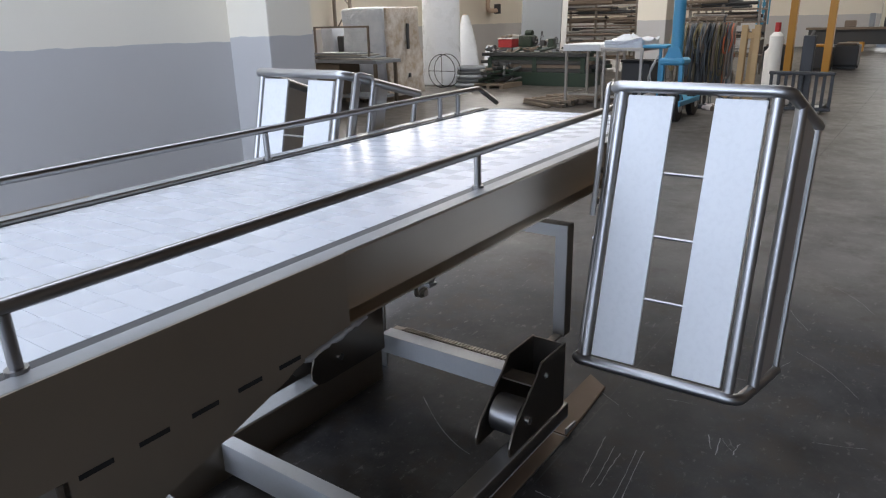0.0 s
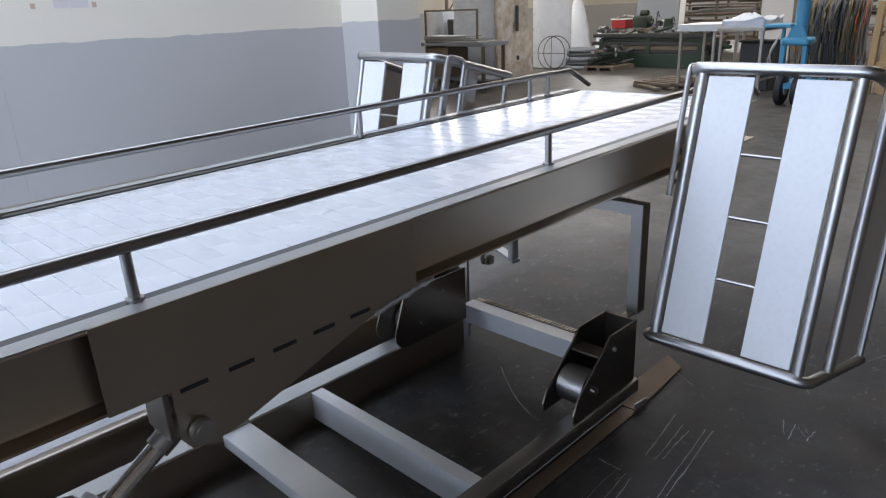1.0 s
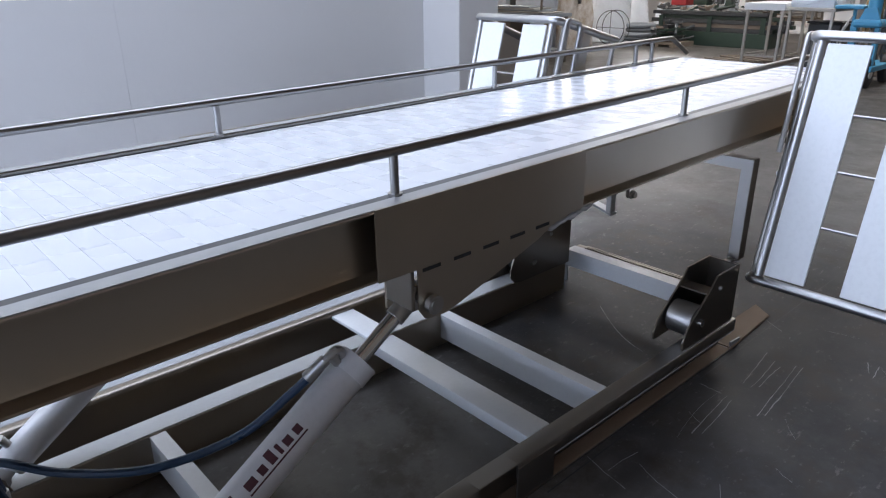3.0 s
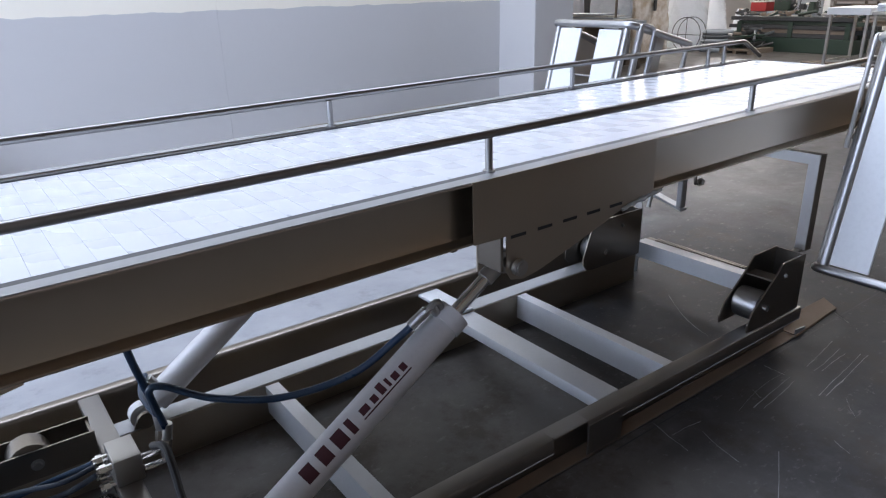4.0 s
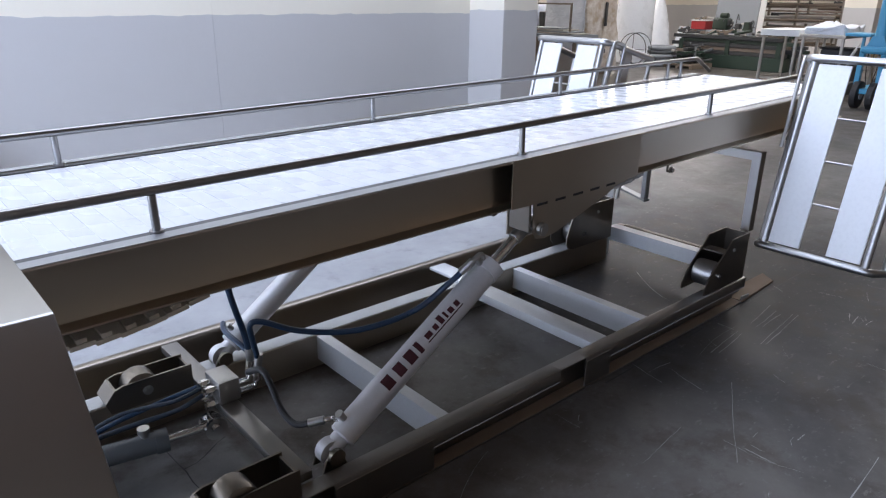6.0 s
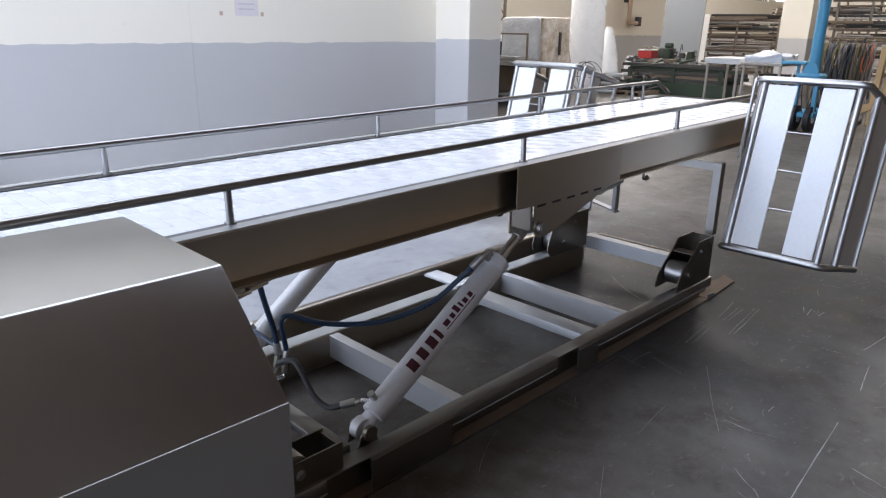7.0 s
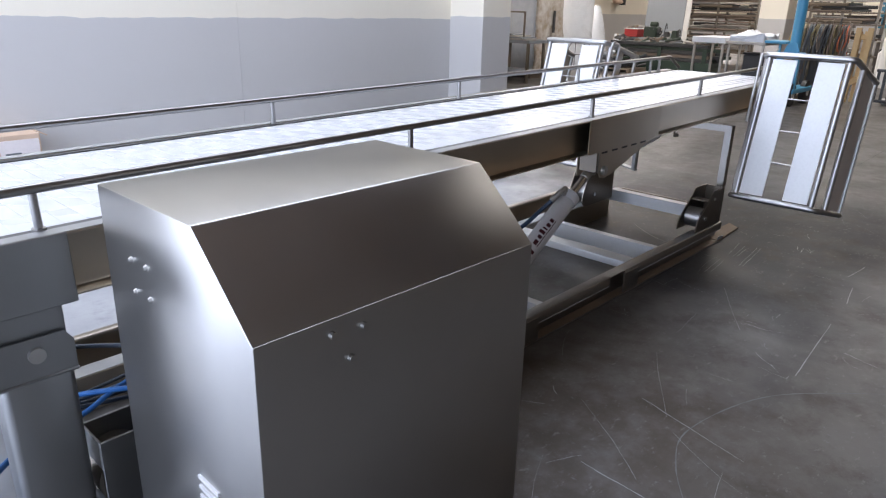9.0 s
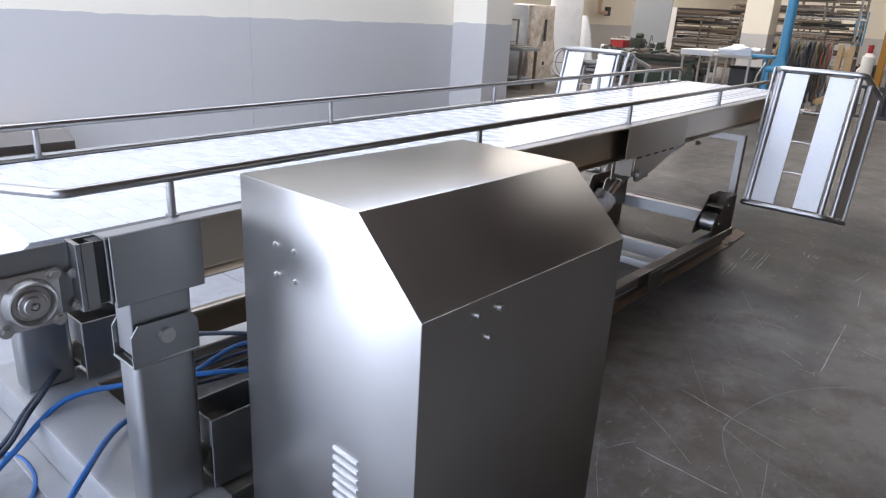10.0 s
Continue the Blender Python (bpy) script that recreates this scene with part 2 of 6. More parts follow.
def floor_material():
    m, nt, bs = mat("worn_concrete")
    v = coords(nt)
    big, cloud, mid, fine = noisy(nt, v, 0.5, 6.0), noisy(nt, v, 1.7, 6.0, 0.6), noisy(nt, v, 6.0, 8.0, 0.7), noisy(nt, v, 60.0, 4.0)
    c = mix(nt, (0.088, 0.080, 0.071), (0.130, 0.119, 0.107), maprange(nt, big, 0.3, 0.7, 0.0, 1.0))
    c = mix(nt, c, (0.050, 0.047, 0.044), maprange(nt, cloud, 0.48, 0.68, 0.0, 0.6))
    c = mix(nt, c, (0.15, 0.142, 0.130), maprange(nt, mid, 0.50, 0.72, 0.0, 0.9))
    # darker concrete in uneven patches round the ground frame
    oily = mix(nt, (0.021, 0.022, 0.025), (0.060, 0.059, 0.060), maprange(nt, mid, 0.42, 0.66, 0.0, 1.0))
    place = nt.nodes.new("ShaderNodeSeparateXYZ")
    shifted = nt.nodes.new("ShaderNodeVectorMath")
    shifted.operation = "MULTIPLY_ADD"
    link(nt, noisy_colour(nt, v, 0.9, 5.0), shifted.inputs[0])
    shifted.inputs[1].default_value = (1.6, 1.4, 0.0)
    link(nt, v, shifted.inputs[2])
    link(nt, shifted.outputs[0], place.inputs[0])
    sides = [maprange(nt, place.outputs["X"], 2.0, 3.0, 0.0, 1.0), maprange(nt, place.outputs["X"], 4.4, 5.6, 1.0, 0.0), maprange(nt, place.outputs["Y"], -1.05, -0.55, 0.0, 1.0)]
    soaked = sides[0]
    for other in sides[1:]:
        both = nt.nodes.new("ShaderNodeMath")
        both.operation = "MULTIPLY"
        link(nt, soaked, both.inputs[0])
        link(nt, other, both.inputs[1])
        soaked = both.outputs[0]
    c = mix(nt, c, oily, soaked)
    # the cabinet's shadow by its foot, painted brown into the floor colour
    rusty = maprange(nt, place.outputs["X"], -0.6, 0.2, 0.0, 0.75)
    for other in (maprange(nt, place.outputs["X"], 1.0, 1.9, 1.0, 0.0), maprange(nt, place.outputs["Y"], -1.2, -0.6, 0.0, 1.0), maprange(nt, mid, 0.35, 0.55, 0.5, 1.0)):
        both = nt.nodes.new("ShaderNodeMath")
        both.operation = "MULTIPLY"
        link(nt, rusty, both.inputs[0])
        link(nt, other, both.inputs[1])
        rusty = both.outputs[0]
    c = mix(nt, c, (0.050, 0.034, 0.021), rusty)
    # broken paler screed under the near half of the frame
    bare = nt.nodes.new("ShaderNodeSeparateXYZ")
    link(nt, v, bare.inputs[0])
    screed = maprange(nt, bare.outputs["X"], -0.20, -0.17, 1.0, 0.35)
    for other in (maprange(nt, bare.outputs["X"], 0.9, 1.3, 1.0, 0.0), maprange(nt, bare.outputs["Y"], -0.50, -0.46, 0.0, 1.0), maprange(nt, bare.outputs["Y"], 0.28, 0.32, 1.0, 0.0), maprange(nt, cloud, 0.3, 0.6, 1.0, 0.5)):
        both = nt.nodes.new("ShaderNodeMath")
        both.operation = "MULTIPLY"
        link(nt, screed, both.inputs[0])
        link(nt, other, both.inputs[1])
        screed = both.outputs[0]
    c = mix(nt, c, (0.24, 0.24, 0.235), screed)
    c = mix(nt, c, (0.10, 0.10, 0.10), maprange(nt, fine, 0.60, 0.8, 0.0, 0.35))
    blot = ramp(nt, noisy(nt, v, 3.1, 9.0, 0.72), [(0.50, (0, 0, 0)), (0.62, (1, 1, 1))])
    c = mix(nt, c, (0.046, 0.034, 0.023), maprange(nt, blot, 0.0, 1.0, 0.0, 0.55))
    flake = ramp(nt, noisy(nt, coords(nt, (5.0, 11.0, 1.0)), 2.2, 8.0, 0.7), [(0.60, (0, 0, 0)), (0.66, (1, 1, 1))])
    c = mix(nt, c, (0.19, 0.18, 0.168), maprange(nt, flake, 0.0, 1.0, 0.0, 0.5))
    speck = ramp(nt, noisy(nt, v, 28.0, 6.0, 0.7), [(0.60, (0, 0, 0)), (0.68, (1, 1, 1))])
    c = mix(nt, c, (0.15, 0.148, 0.145), maprange(nt, speck, 0.0, 1.0, 0.0, 0.6))
    streak = ramp(nt, noisy(nt, coords(nt, (2.0, 14.0, 1.0)), 3.0, 9.0, 0.75), [(0.62, (0, 0, 0)), (0.72, (1, 1, 1))])
    c = mix(nt, c, (0.13, 0.128, 0.125), maprange(nt, streak, 0.0, 1.0, 0.0, 0.2))
    # paler concrete along the side wall and, palest, by the doors
    sep = nt.nodes.new("ShaderNodeSeparateXYZ")
    link(nt, v, sep.inputs[0])
    wob = maprange(nt, cloud, 0.3, 0.7, -0.25, 0.25)
    sx = nt.nodes.new("ShaderNodeMath")
    link(nt, sep.outputs["X"], sx.inputs[0])
    link(nt, wob, sx.inputs[1])
    along = nt.nodes.new("ShaderNodeMath")
    along.operation = "MULTIPLY"
    link(nt, maprange(nt, sep.outputs["Y"], 0.70, 0.90, 0.0, 1.0), along.inputs[0])
    link(nt, maprange(nt, sx.outputs[0], 2.3, 3.6, 1.0, 0.0), along.inputs[1])
    slab = nt.nodes.new("ShaderNodeMath")
    slab.operation = "MAXIMUM"
    link(nt, along.outputs[0], slab.inputs[0])
    link(nt, maprange(nt, sx.outputs[0], -2.15, -1.85, 1.0, 0.0), slab.inputs[1])
    pale = mix(nt, (0.33, 0.335, 0.345), (0.27, 0.275, 0.285), maprange(nt, cloud, 0.35, 0.65, 0.0, 1.0))
    pale = mix(nt, pale, (0.20, 0.20, 0.205), maprange(nt, mid, 0.55, 0.75, 0.0, 0.7))
    c = mix(nt, c, pale, slab.outputs[0])
    c = mix(nt, c, mix(nt, (0.50, 0.505, 0.51), (0.40, 0.405, 0.41), cloud), maprange(nt, sx.outputs[0], -2.6, -2.2, 1.0, 0.0))
    link(nt, c, bs.inputs["Base Color"])
    both = nt.nodes.new("ShaderNodeMath")
    both.operation = "ADD"
    link(nt, maprange(nt, cloud, 0.3, 0.7, 0.35, 0.40), both.inputs[0])
    link(nt, maprange(nt, mid, 0.3, 0.7, -0.04, 0.06), both.inputs[1])
    link(nt, both.outputs[0], bs.inputs["Roughness"])
    bs.inputs["IOR"].default_value = 1.5
    worn = nt.nodes.new("ShaderNodeMath")
    worn.operation = "MULTIPLY"
    link(nt, maprange(nt, cloud, 0.35, 0.65, 0.46, 0.28), worn.inputs[0])
    link(nt, maprange(nt, mid, 0.35, 0.7, 0.75, 0.25), worn.inputs[1])
    dull = nt.nodes.new("ShaderNodeMath")
    dull.operation = "MULTIPLY"
    link(nt, worn.outputs[0], dull.inputs[0])
    link(nt, maprange(nt, soaked, 0.0, 1.0, 1.0, 0.4), dull.inputs[1])
    link(nt, dull.outputs[0], bs.inputs["Specular IOR Level"])
    bump(nt, bs, fine, 0.04, 0.003)
    return m


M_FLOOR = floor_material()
M_SCRATCH = painted("scraped_concrete", (0.42, 0.42, 0.42), (0.20, 0.20, 0.20), 0.8, 30.0, 0.2)
M_DUST = painted("dusty_flange", (0.28, 0.195, 0.13), (0.20, 0.145, 0.10), 0.7, 5.0, 0.1, 50.0, 0.2)
M_MARK = painted("pale_rubbed_concrete", (0.17, 0.17, 0.17), (0.08, 0.08, 0.082), 0.75, 9.0, 0.2)


def film_material(name="stretch_film", a=(0.80, 0.83, 0.88), b=(0.66, 0.70, 0.76), lo=0.3, hi=0.7):
    m, nt, bs = mat(name)
    v = coords(nt)
    n = noisy(nt, v, 5.0, 7.0, 0.65)
    link(nt, mix(nt, a, b, maprange(nt, n, lo, hi, 0.0, 1.0)), bs.inputs["Base Color"])
    bs.inputs["Roughness"].default_value = 0.22
    bump(nt, bs, n, 0.8, 0.06)
    return m


M_FILM = film_material()
# browner copy of the film for the machine's shaded side
M_FILMBROWN = film_material("stretch_film_shaded", (0.46, 0.37, 0.27), (0.74, 0.70, 0.65), 0.36, 0.66)


def glow(name, colour, power):
    m, nt, bs = mat(name)
    bs.inputs["Emission Color"].default_value = (*colour, 1)
    bs.inputs["Emission Strength"].default_value = power
    bs.inputs["Base Color"].default_value = (0.8, 0.8, 0.8, 1)
    return m


M_SKYPANE = glow("bright_daylight_pane", (1.0, 0.97, 0.92), 6.0)
M_ROOFPANE = glow("milky_roof_pane", (0.9, 0.95, 1.0), 1.5)

# ---- mesh helpers ----


def mesh_of(name, bm, material, smooth=True):
    me = bpy.data.meshes.new(name)
    bmesh.ops.recalc_face_normals(bm, faces=bm.faces)
    bm.to_mesh(me)
    bm.free()
    me.materials.append(material)
    if smooth:
        for p in me.polygons:
            p.use_smooth = True
        me.set_sharp_from_angle(angle=radians(35))
    return me


def part(name, bm, material, parent, label="", smooth=True):
    ob = new(name, mesh_of(name, bm, material, smooth))
    ob.parent = parent
    if label:
        ob["label"] = label
    return ob


def thing(name, at, label, category, group=""):
    ob = new(name)
    ob.empty_display_size = 0.1
    ob.location = at
    return tagged(ob, label, category, group)


def bx(bm, x0, x1, y0, y1, z0, z1, bevel=0.0, m=None, segs=1):
    vs = [bm.verts.new((x, y, z)) for x in (x0, x1) for y in (y0, y1) for z in (z0, z1)]
    fs = [bm.faces.new([vs[i] for i in q]) for q in ((0, 1, 3, 2), (4, 6, 7, 5), (0, 4, 5, 1), (2, 3, 7, 6), (0, 2, 6, 4), (1, 5, 7, 3))]
    if bevel:
        es = list({e for f in fs for e in f.edges})
        r = bmesh.ops.bevel(bm, geom=es, offset=bevel, segments=segs, affect="EDGES", profile=0.5)
        vs = list({v for f in r["faces"] for v in f.verts} | {v for v in vs if v.is_valid})
    if m is not None:
        for v in vs:
            v.co = m @ v.co
    return bm


def prism(bm, poly, axis, a, b, m=None):
    """A flat outline of two coordinates, drawn out along axis from a to b."""
    def at(p, w):
        return {"x": (w, p[0], p[1]), "y": (p[0], w, p[1]), "z": (p[0], p[1], w)}[axis]
    lo = [bm.verts.new(at(p, a)) for p in poly]
    hi = [bm.verts.new(at(p, b)) for p in poly]
    bm.faces.new(lo)
    bm.faces.new(hi[::-1])
    n = len(poly)
    for i in range(n):
        bm.faces.new((lo[i], hi[i], hi[(i + 1) % n], lo[(i + 1) % n]))
    if m is not None:
        for v in lo + hi:
            v.co = m @ v.co
    return bm


def rounded(pts, r, n=5):
    """A polyline with its inner corners rounded off."""
    pts = [Vector(p) for p in pts]
    out = [pts[0]]
    for a, b, c in zip(pts, pts[1:], pts[2:]):
        u, w = (a - b), (c - b)
        k = min(r, u.length * 0.49, w.length * 0.49)
        p, q = b + u.normalized() * k, b + w.normalized() * k
        for i in range(n + 1):
            t = i / n
            out.append((1 - t) ** 2 * p + 2 * t * (1 - t) * b + t * t * q)
    out.append(pts[-1])
    return out


def tube(bm, pts, r, n=10, m=None, taper=None):
    pts = [Vector(p) for p in pts]
    rings = []
    side = None
    for i, p in enumerate(pts):
        d = (pts[min(i + 1, len(pts) - 1)] - pts[max(i - 1, 0)]).normalized()
        if side is None:
            side = d.cross(Vector((0, 0, 1)) if abs(d.z) < 0.9 else Vector((1, 0, 0))).normalized()
        side = (side - d * side.dot(d)).normalized()
        up = d.cross(side)
        rr = r if taper is None else taper[i]
        rings.append([bm.verts.new(p + rr * (math.cos(2 * math.pi * k / n) * side + math.sin(2 * math.pi * k / n) * up)) for k in range(n)])
    for a, b in zip(rings, rings[1:]):
        for k in range(n):
            bm.faces.new((a[k], a[(k + 1) % n], b[(k + 1) % n], b[k]))
    bm.faces.new(rings[0][::-1])
    bm.faces.new(rings[-1])
    if m is not None:
        for ring in rings:
            for v in ring:
                v.co = m @ v.co
    return bm


def curve_pts(ctrl, n=8):
    """A smooth line through the given points."""
    c = [Vector(p) for p in ctrl]
    c = [2 * c[0] - c[1]] + c + [2 * c[-1] - c[-2]]
    out = []
    for i in range(1, len(c) - 2):
        p0, p1, p2, p3 = c[i - 1:i + 3]
        for k in range(n):
            t = k / n
            out.append(0.5 * (2 * p1 + (p2 - p0) * t + (2 * p0 - 5 * p1 + 4 * p2 - p3) * t * t + (3 * p1 - p0 - 3 * p2 + p3) * t ** 3))
    out.append(c[-2])
    return out


def bm_new():
    return bmesh.new()


def single(name, bm, material, label, category, group="", kind="", smooth=True):
    ob = new(name, mesh_of(name, bm, material, smooth))
    return tagged(ob, label, category, group, kind)


def lathe(bm, origin, axis, profile, n=28):
    """A turned body: pairs of distance along the axis and radius."""
    o, ax = Vector(origin), Vector(axis).normalized()
    u = ax.orthogonal().normalized()
    w = ax.cross(u)
    rings = [[bm.verts.new(o + ax * s + r * (math.cos(2 * math.pi * k / n) * u + math.sin(2 * math.pi * k / n) * w)) for k in range(n)] for s, r in profile]
    for a, b in zip(rings, rings[1:]):
        for k in range(n):
            bm.faces.new((a[k], a[(k + 1) % n], b[(k + 1) % n], b[k]))
    bm.faces.new(rings[0][::-1])
    bm.faces.new(rings[-1])
    return bm


def channel(bm, x0, x1, web, lip, z0, z1, th, m=None):
    """A C profile along x: its web at y = web, the two flanges reaching to y = lip."""
    s = 1 if lip > web else -1
    f = th * 1.6
    pts = [(web + s * 2 * f / 3, z0), (lip - s * 0.002, z0), (lip, z0 + 0.002), (lip, z0 + th - 0.002), (lip - s * 0.002, z0 + th), (web + s * (th + f), z0 + th), (web + s * (th + f * 0.3), z0 + th + f * 0.3), (web + s * th, z0 + th + f),
           (web + s * th, z1 - th - f), (web + s * (th + f * 0.3), z1 - th - f * 0.3), (web + s * (th + f), z1 - th), (lip, z1 - th), (lip, z1 - 0.003), (lip - s * 0.003, z1), (web + s * 2 * f / 3, z1), (web, z1 - 2 * f / 3), (web, z0 + 2 * f / 3)]
    prism(bm, pts, "x", x0, x1, m)


def hexbolt(bm, at, axis, r=0.01, h=0.008):
    at, axis = Vector(at), Vector(axis).normalized()
    tube(bm, [at, at + axis * h * 0.35], r * 1.5, 12)
    tube(bm, [at + axis * h * 0.35, at + axis * h * 1.2], r, 6)

# ---- the hall ----
WX0, WX1, WY0, WY1, CEIL = -6.2, 36.0, -9.0, 11.0, 6.2


def structure(name, bm, material, label, smooth=False):
    return single(name, bm, material, label, name.split("_")[0], kind="structure", smooth=smooth)


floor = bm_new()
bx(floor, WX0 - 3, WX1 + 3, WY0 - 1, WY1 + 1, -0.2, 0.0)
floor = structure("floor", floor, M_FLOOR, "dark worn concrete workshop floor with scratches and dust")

wall = bm_new()
bx(wall, WX0 - 0.3, 1.843, 4.56, 4.80, 0.0, CEIL)
bx(wall, 1.847, 5.19, 4.56, 4.80, 0.0, CEIL)
bx(wall, 1.835, 1.855, 4.563, 4.79, 0.0, CEIL)
wall_side = structure("wall_side", wall, M_WALL, "plastered wall, grey painted dado below cream paint, with a joint")
wall = bm_new()
bx(wall, 5.40, 5.65, 4.805, WY1, 0.0, CEIL)
structure("wall_return", wall, M_WALL, "plastered wall with grey dado behind the pillar")

# back wall with an added, unseen high band of windows
wall = bm_new()
bx(wall, 5.5, WX1, WY1, WY1 + 0.3, 0.0, 2.85)
bx(wall, 5.5, WX1, WY1, WY1 + 0.3, 4.0, CEIL)
xs = 6.0
edges = [5.5]
while xs < 35:
    bx(wall, edges[-1], xs + 0.5, WY1, WY1 + 0.3, 2.85, 4.0)
    edges.append(xs + 2.7)
    xs += 3.0
bx(wall, edges[-1], WX1, WY1, WY1 + 0.3, 2.85, 4.0)
structure("wall_back", wall, M_WALL, "cream workshop wall with an added high band of windows")
# the glowing panes are added light for the far hall, out of view
for i in range(10):
    x0 = 6.5 + 3.0 * i
    win = tagged(new(f"window_{i + 1}"), "unseen high steel-framed window, added to bring in daylight", "window", "high windows", "structure")
    win.location = (x0, WY1, 2.85)
    bm = bm_new()
    for a, b, c, d in ((0, 2.2, 0, 0.05), (0, 2.2, 1.1, 1.15), (0, 0.05, 0.05, 1.1), (2.15, 2.2, 0.05, 1.1), (1.07, 1.13, 0.05, 1.1)):
        bx(bm, a, b, 0.1, 0.16, c, d)
    part("window_frame", bm, M_FRAME, win)
    bm = bm_new()
    bx(bm, 0.05, 2.15, 0.17, 0.18, 0.05, 1.1)
    part("pane", bm, M_SKYPANE, win)

# end wall behind the far machines, with a gate
wall = bm_new()
bx(wall, WX1, WX1 + 0.3, WY0, -4.0, 0, CEIL)
bx(wall, WX1, WX1 + 0.3, 1.0, WY1, 0, CEIL)
bx(wall, WX1, WX1 + 0.3, -4.0, 1.0, 3.8, CEIL)
structure("wall_far", wall, M_WALL, "cream end wall of the hall with an open gate")
# unseen walls, placed and coloured for what the steel should mirror
wall = bm_new()
bx(wall, 3.3, WX1, WY0 - 0.3, WY0, 0, CEIL)
bx(wall, 3.0, 3.3, WY0 - 0.3, -6.0, 0, CEIL)
structure("wall_right", wall, M_BROWNWALL, "unseen brown hall wall, added for reflections in the steel")
wall = bx(bm_new(), -6.2, 2.99, -6.3, -6.0, 0, CEIL)
structure("wall_front", wall, M_DRABWALL, "unseen drab wall, added to darken reflections in the steel")
wall = bm_new()
bx(wall, WX0 - 0.3, WX0, -6.3, 4.5595, 5.5, CEIL)
bx(wall, WX0 - 0.3, WX0, 4.41, 4.5595, 0, 5.5)
structure("wall_near", wall, M_WALL, "end wall with one wide open door")

# unseen roof, browned for the steel's reflections; its glowing openings are added
ROOFS = ((-5.5, 7.0, 0.5, 3.9), (11.6, 14.4, -1.5, 7.5), (25.6, 28.4, -1.5, 7.5))
ceil = bm_new()
last = WX0 - 0.3
for x0, x1, y0, y1 in ROOFS:
    bx(ceil, last, x0, WY0 - 0.3, WY1 + 0.3, CEIL, CEIL + 0.2)
    bx(ceil, x0, x1, WY0 - 0.3, y0, CEIL, CEIL + 0.2)
    bx(ceil, x0, x1, y1, WY1 + 0.3, CEIL, CEIL + 0.2)
    last = x1
bx(ceil, last, WX1 + 0.3, WY0 - 0.3, WY1 + 0.3, CEIL, CEIL + 0.2)
structure("ceiling", ceil, M_CEIL, "sheet metal hall roof with long roof lights")
for k, (x0, x1, y0, y1) in enumerate(ROOFS):
    structure(f"roof_light_{k + 1}", bx(bm_new(), x0 - 0.1, x1 + 0.1, y0 - 0.1, y1 + 0.1, CEIL + 0.201, CEIL + 0.22), M_ROOFPANE, "milky plastic roof light in the hall roof")


def pillar(x0, x1, y0, y1, name):
    bm = bm_new()
    bx(bm, x0, x1, y0, y1, 0, CEIL, 0.012, None, 2)
    return tagged(structure(name, bm, M_PILLAR, "square concrete pillar, grey below and white above"), category="pillar")


pillar(5.165, 5.77, 3.975, 4.804, "pillar_1")
pillar(17.4, 18.0, 4.05, 4.75, "pillar_2")
pillar(28.0, 28.6, 4.05, 4.75, "pillar_3")

# ---- belt conveyor: a tilted upper frame on a ground frame ----
TILT = pose(0.125, 0, 1.0125, 0, -0.75, 0) @ Matrix.Translation((-0.125, 0, 0))
conveyor = thing("belt_conveyor", (0, 0, 0), "long stainless steel lifting conveyor with a white modular plastic belt", "conveyor")


XA, XB = -2.02, 3.46
for side in (-1, 1):
    bm = bm_new()
    channel(bm, XA + 0.06, XB, 0.445 * side, 0.497 * side, -0.165, 0.0, 0.006, TILT)
    part("side_channel", bm, M_CHANNEL, conveyor, "brushed stainless C channel side")
    # dark strip stands in for shade in the gap beside the belt
    bm = bx(bm_new(), XA + 0.06, XB, min(0.416 * side, 0.4445 * side), max(0.416 * side, 0.4445 * side), -0.010, -0.001, 0.002, TILT)
    part("gap_strip", bm, M_DARK, conveyor)
    # thin paler strip puts the brighter reflection on the channel's top into colour
    bm = bx(bm_new(), XA + 0.062, XB - 0.002, min(0.4495 * side, 0.4935 * side), max(0.4495 * side, 0.4935 * side), 0.0003, 0.0022, 0.0008, TILT)
    part("top_flange", bm, M_FLANGE, conveyor, "paler strip added for the light on the channel's top")
    # guard rail with its posts
    pts = [(-2.02, 0.44 * side, 0.105), (3.41, 0.445 * side, 0.105), (3.59, 0.445 * side, 0.012)]
    if side < 0:
        pts = [(-2.22, -0.10, 0.105)] + pts
    else:
        pts[0] = (-2.45, 0.44, 0.105)
    bm = tube(bm_new(), rounded(pts, 0.02, 3), 0.0125, 12, TILT)
    rail = part("guard_rail", bm, M_RAIL, conveyor, "thin round stainless guard rail")
    posts = [2.0, 0.75, -0.5, -1.76] + ([3.06, 3.21] if side > 0 else [3.1])
    for px in posts:
        bm = tube(bm_new(), [(px, 0.44 * side, -0.002), (px, 0.44 * side, 0.008)], 0.017, 12, TILT)
        tube(bm, [(px, 0.44 * side, 0.0), (px, 0.44 * side, 0.094)], 0.0105, 12, TILT)
        part("post", bm, M_RAIL, rail)

# slide plates and cross beams inside the frame
for cx in (-1.8, -1.0, -0.2, 0.6, 1.4, 2.2, 3.0):
    part("cross_beam", bx(bm_new(), cx - 0.03, cx + 0.03, -0.444, 0.444, -0.09, -0.04, 0, TILT), M_DARKSTEEL, conveyor)

# belt: rows of hinged plates, brick-laid
PITCH = 0.0565
HALF = PITCH / 2
platemesh = {}
for w in (0.2733, 0.1367):
    platemesh[w] = mesh_of("belt_plate", bx(bm_new(), -HALF, HALF, -w / 2 + 0.0002, w / 2 - 0.0002, -0.012, 0.0, 0.0003), M_BELT, False)
LAYOUT = (((0.2733, -0.2733), (0.2733, 0.0), (0.2733, 0.2733)), ((0.1367, -0.3417), (0.2733, -0.1367), (0.2733, 0.1367), (0.1367, 0.3417)))
belt = bm_new()
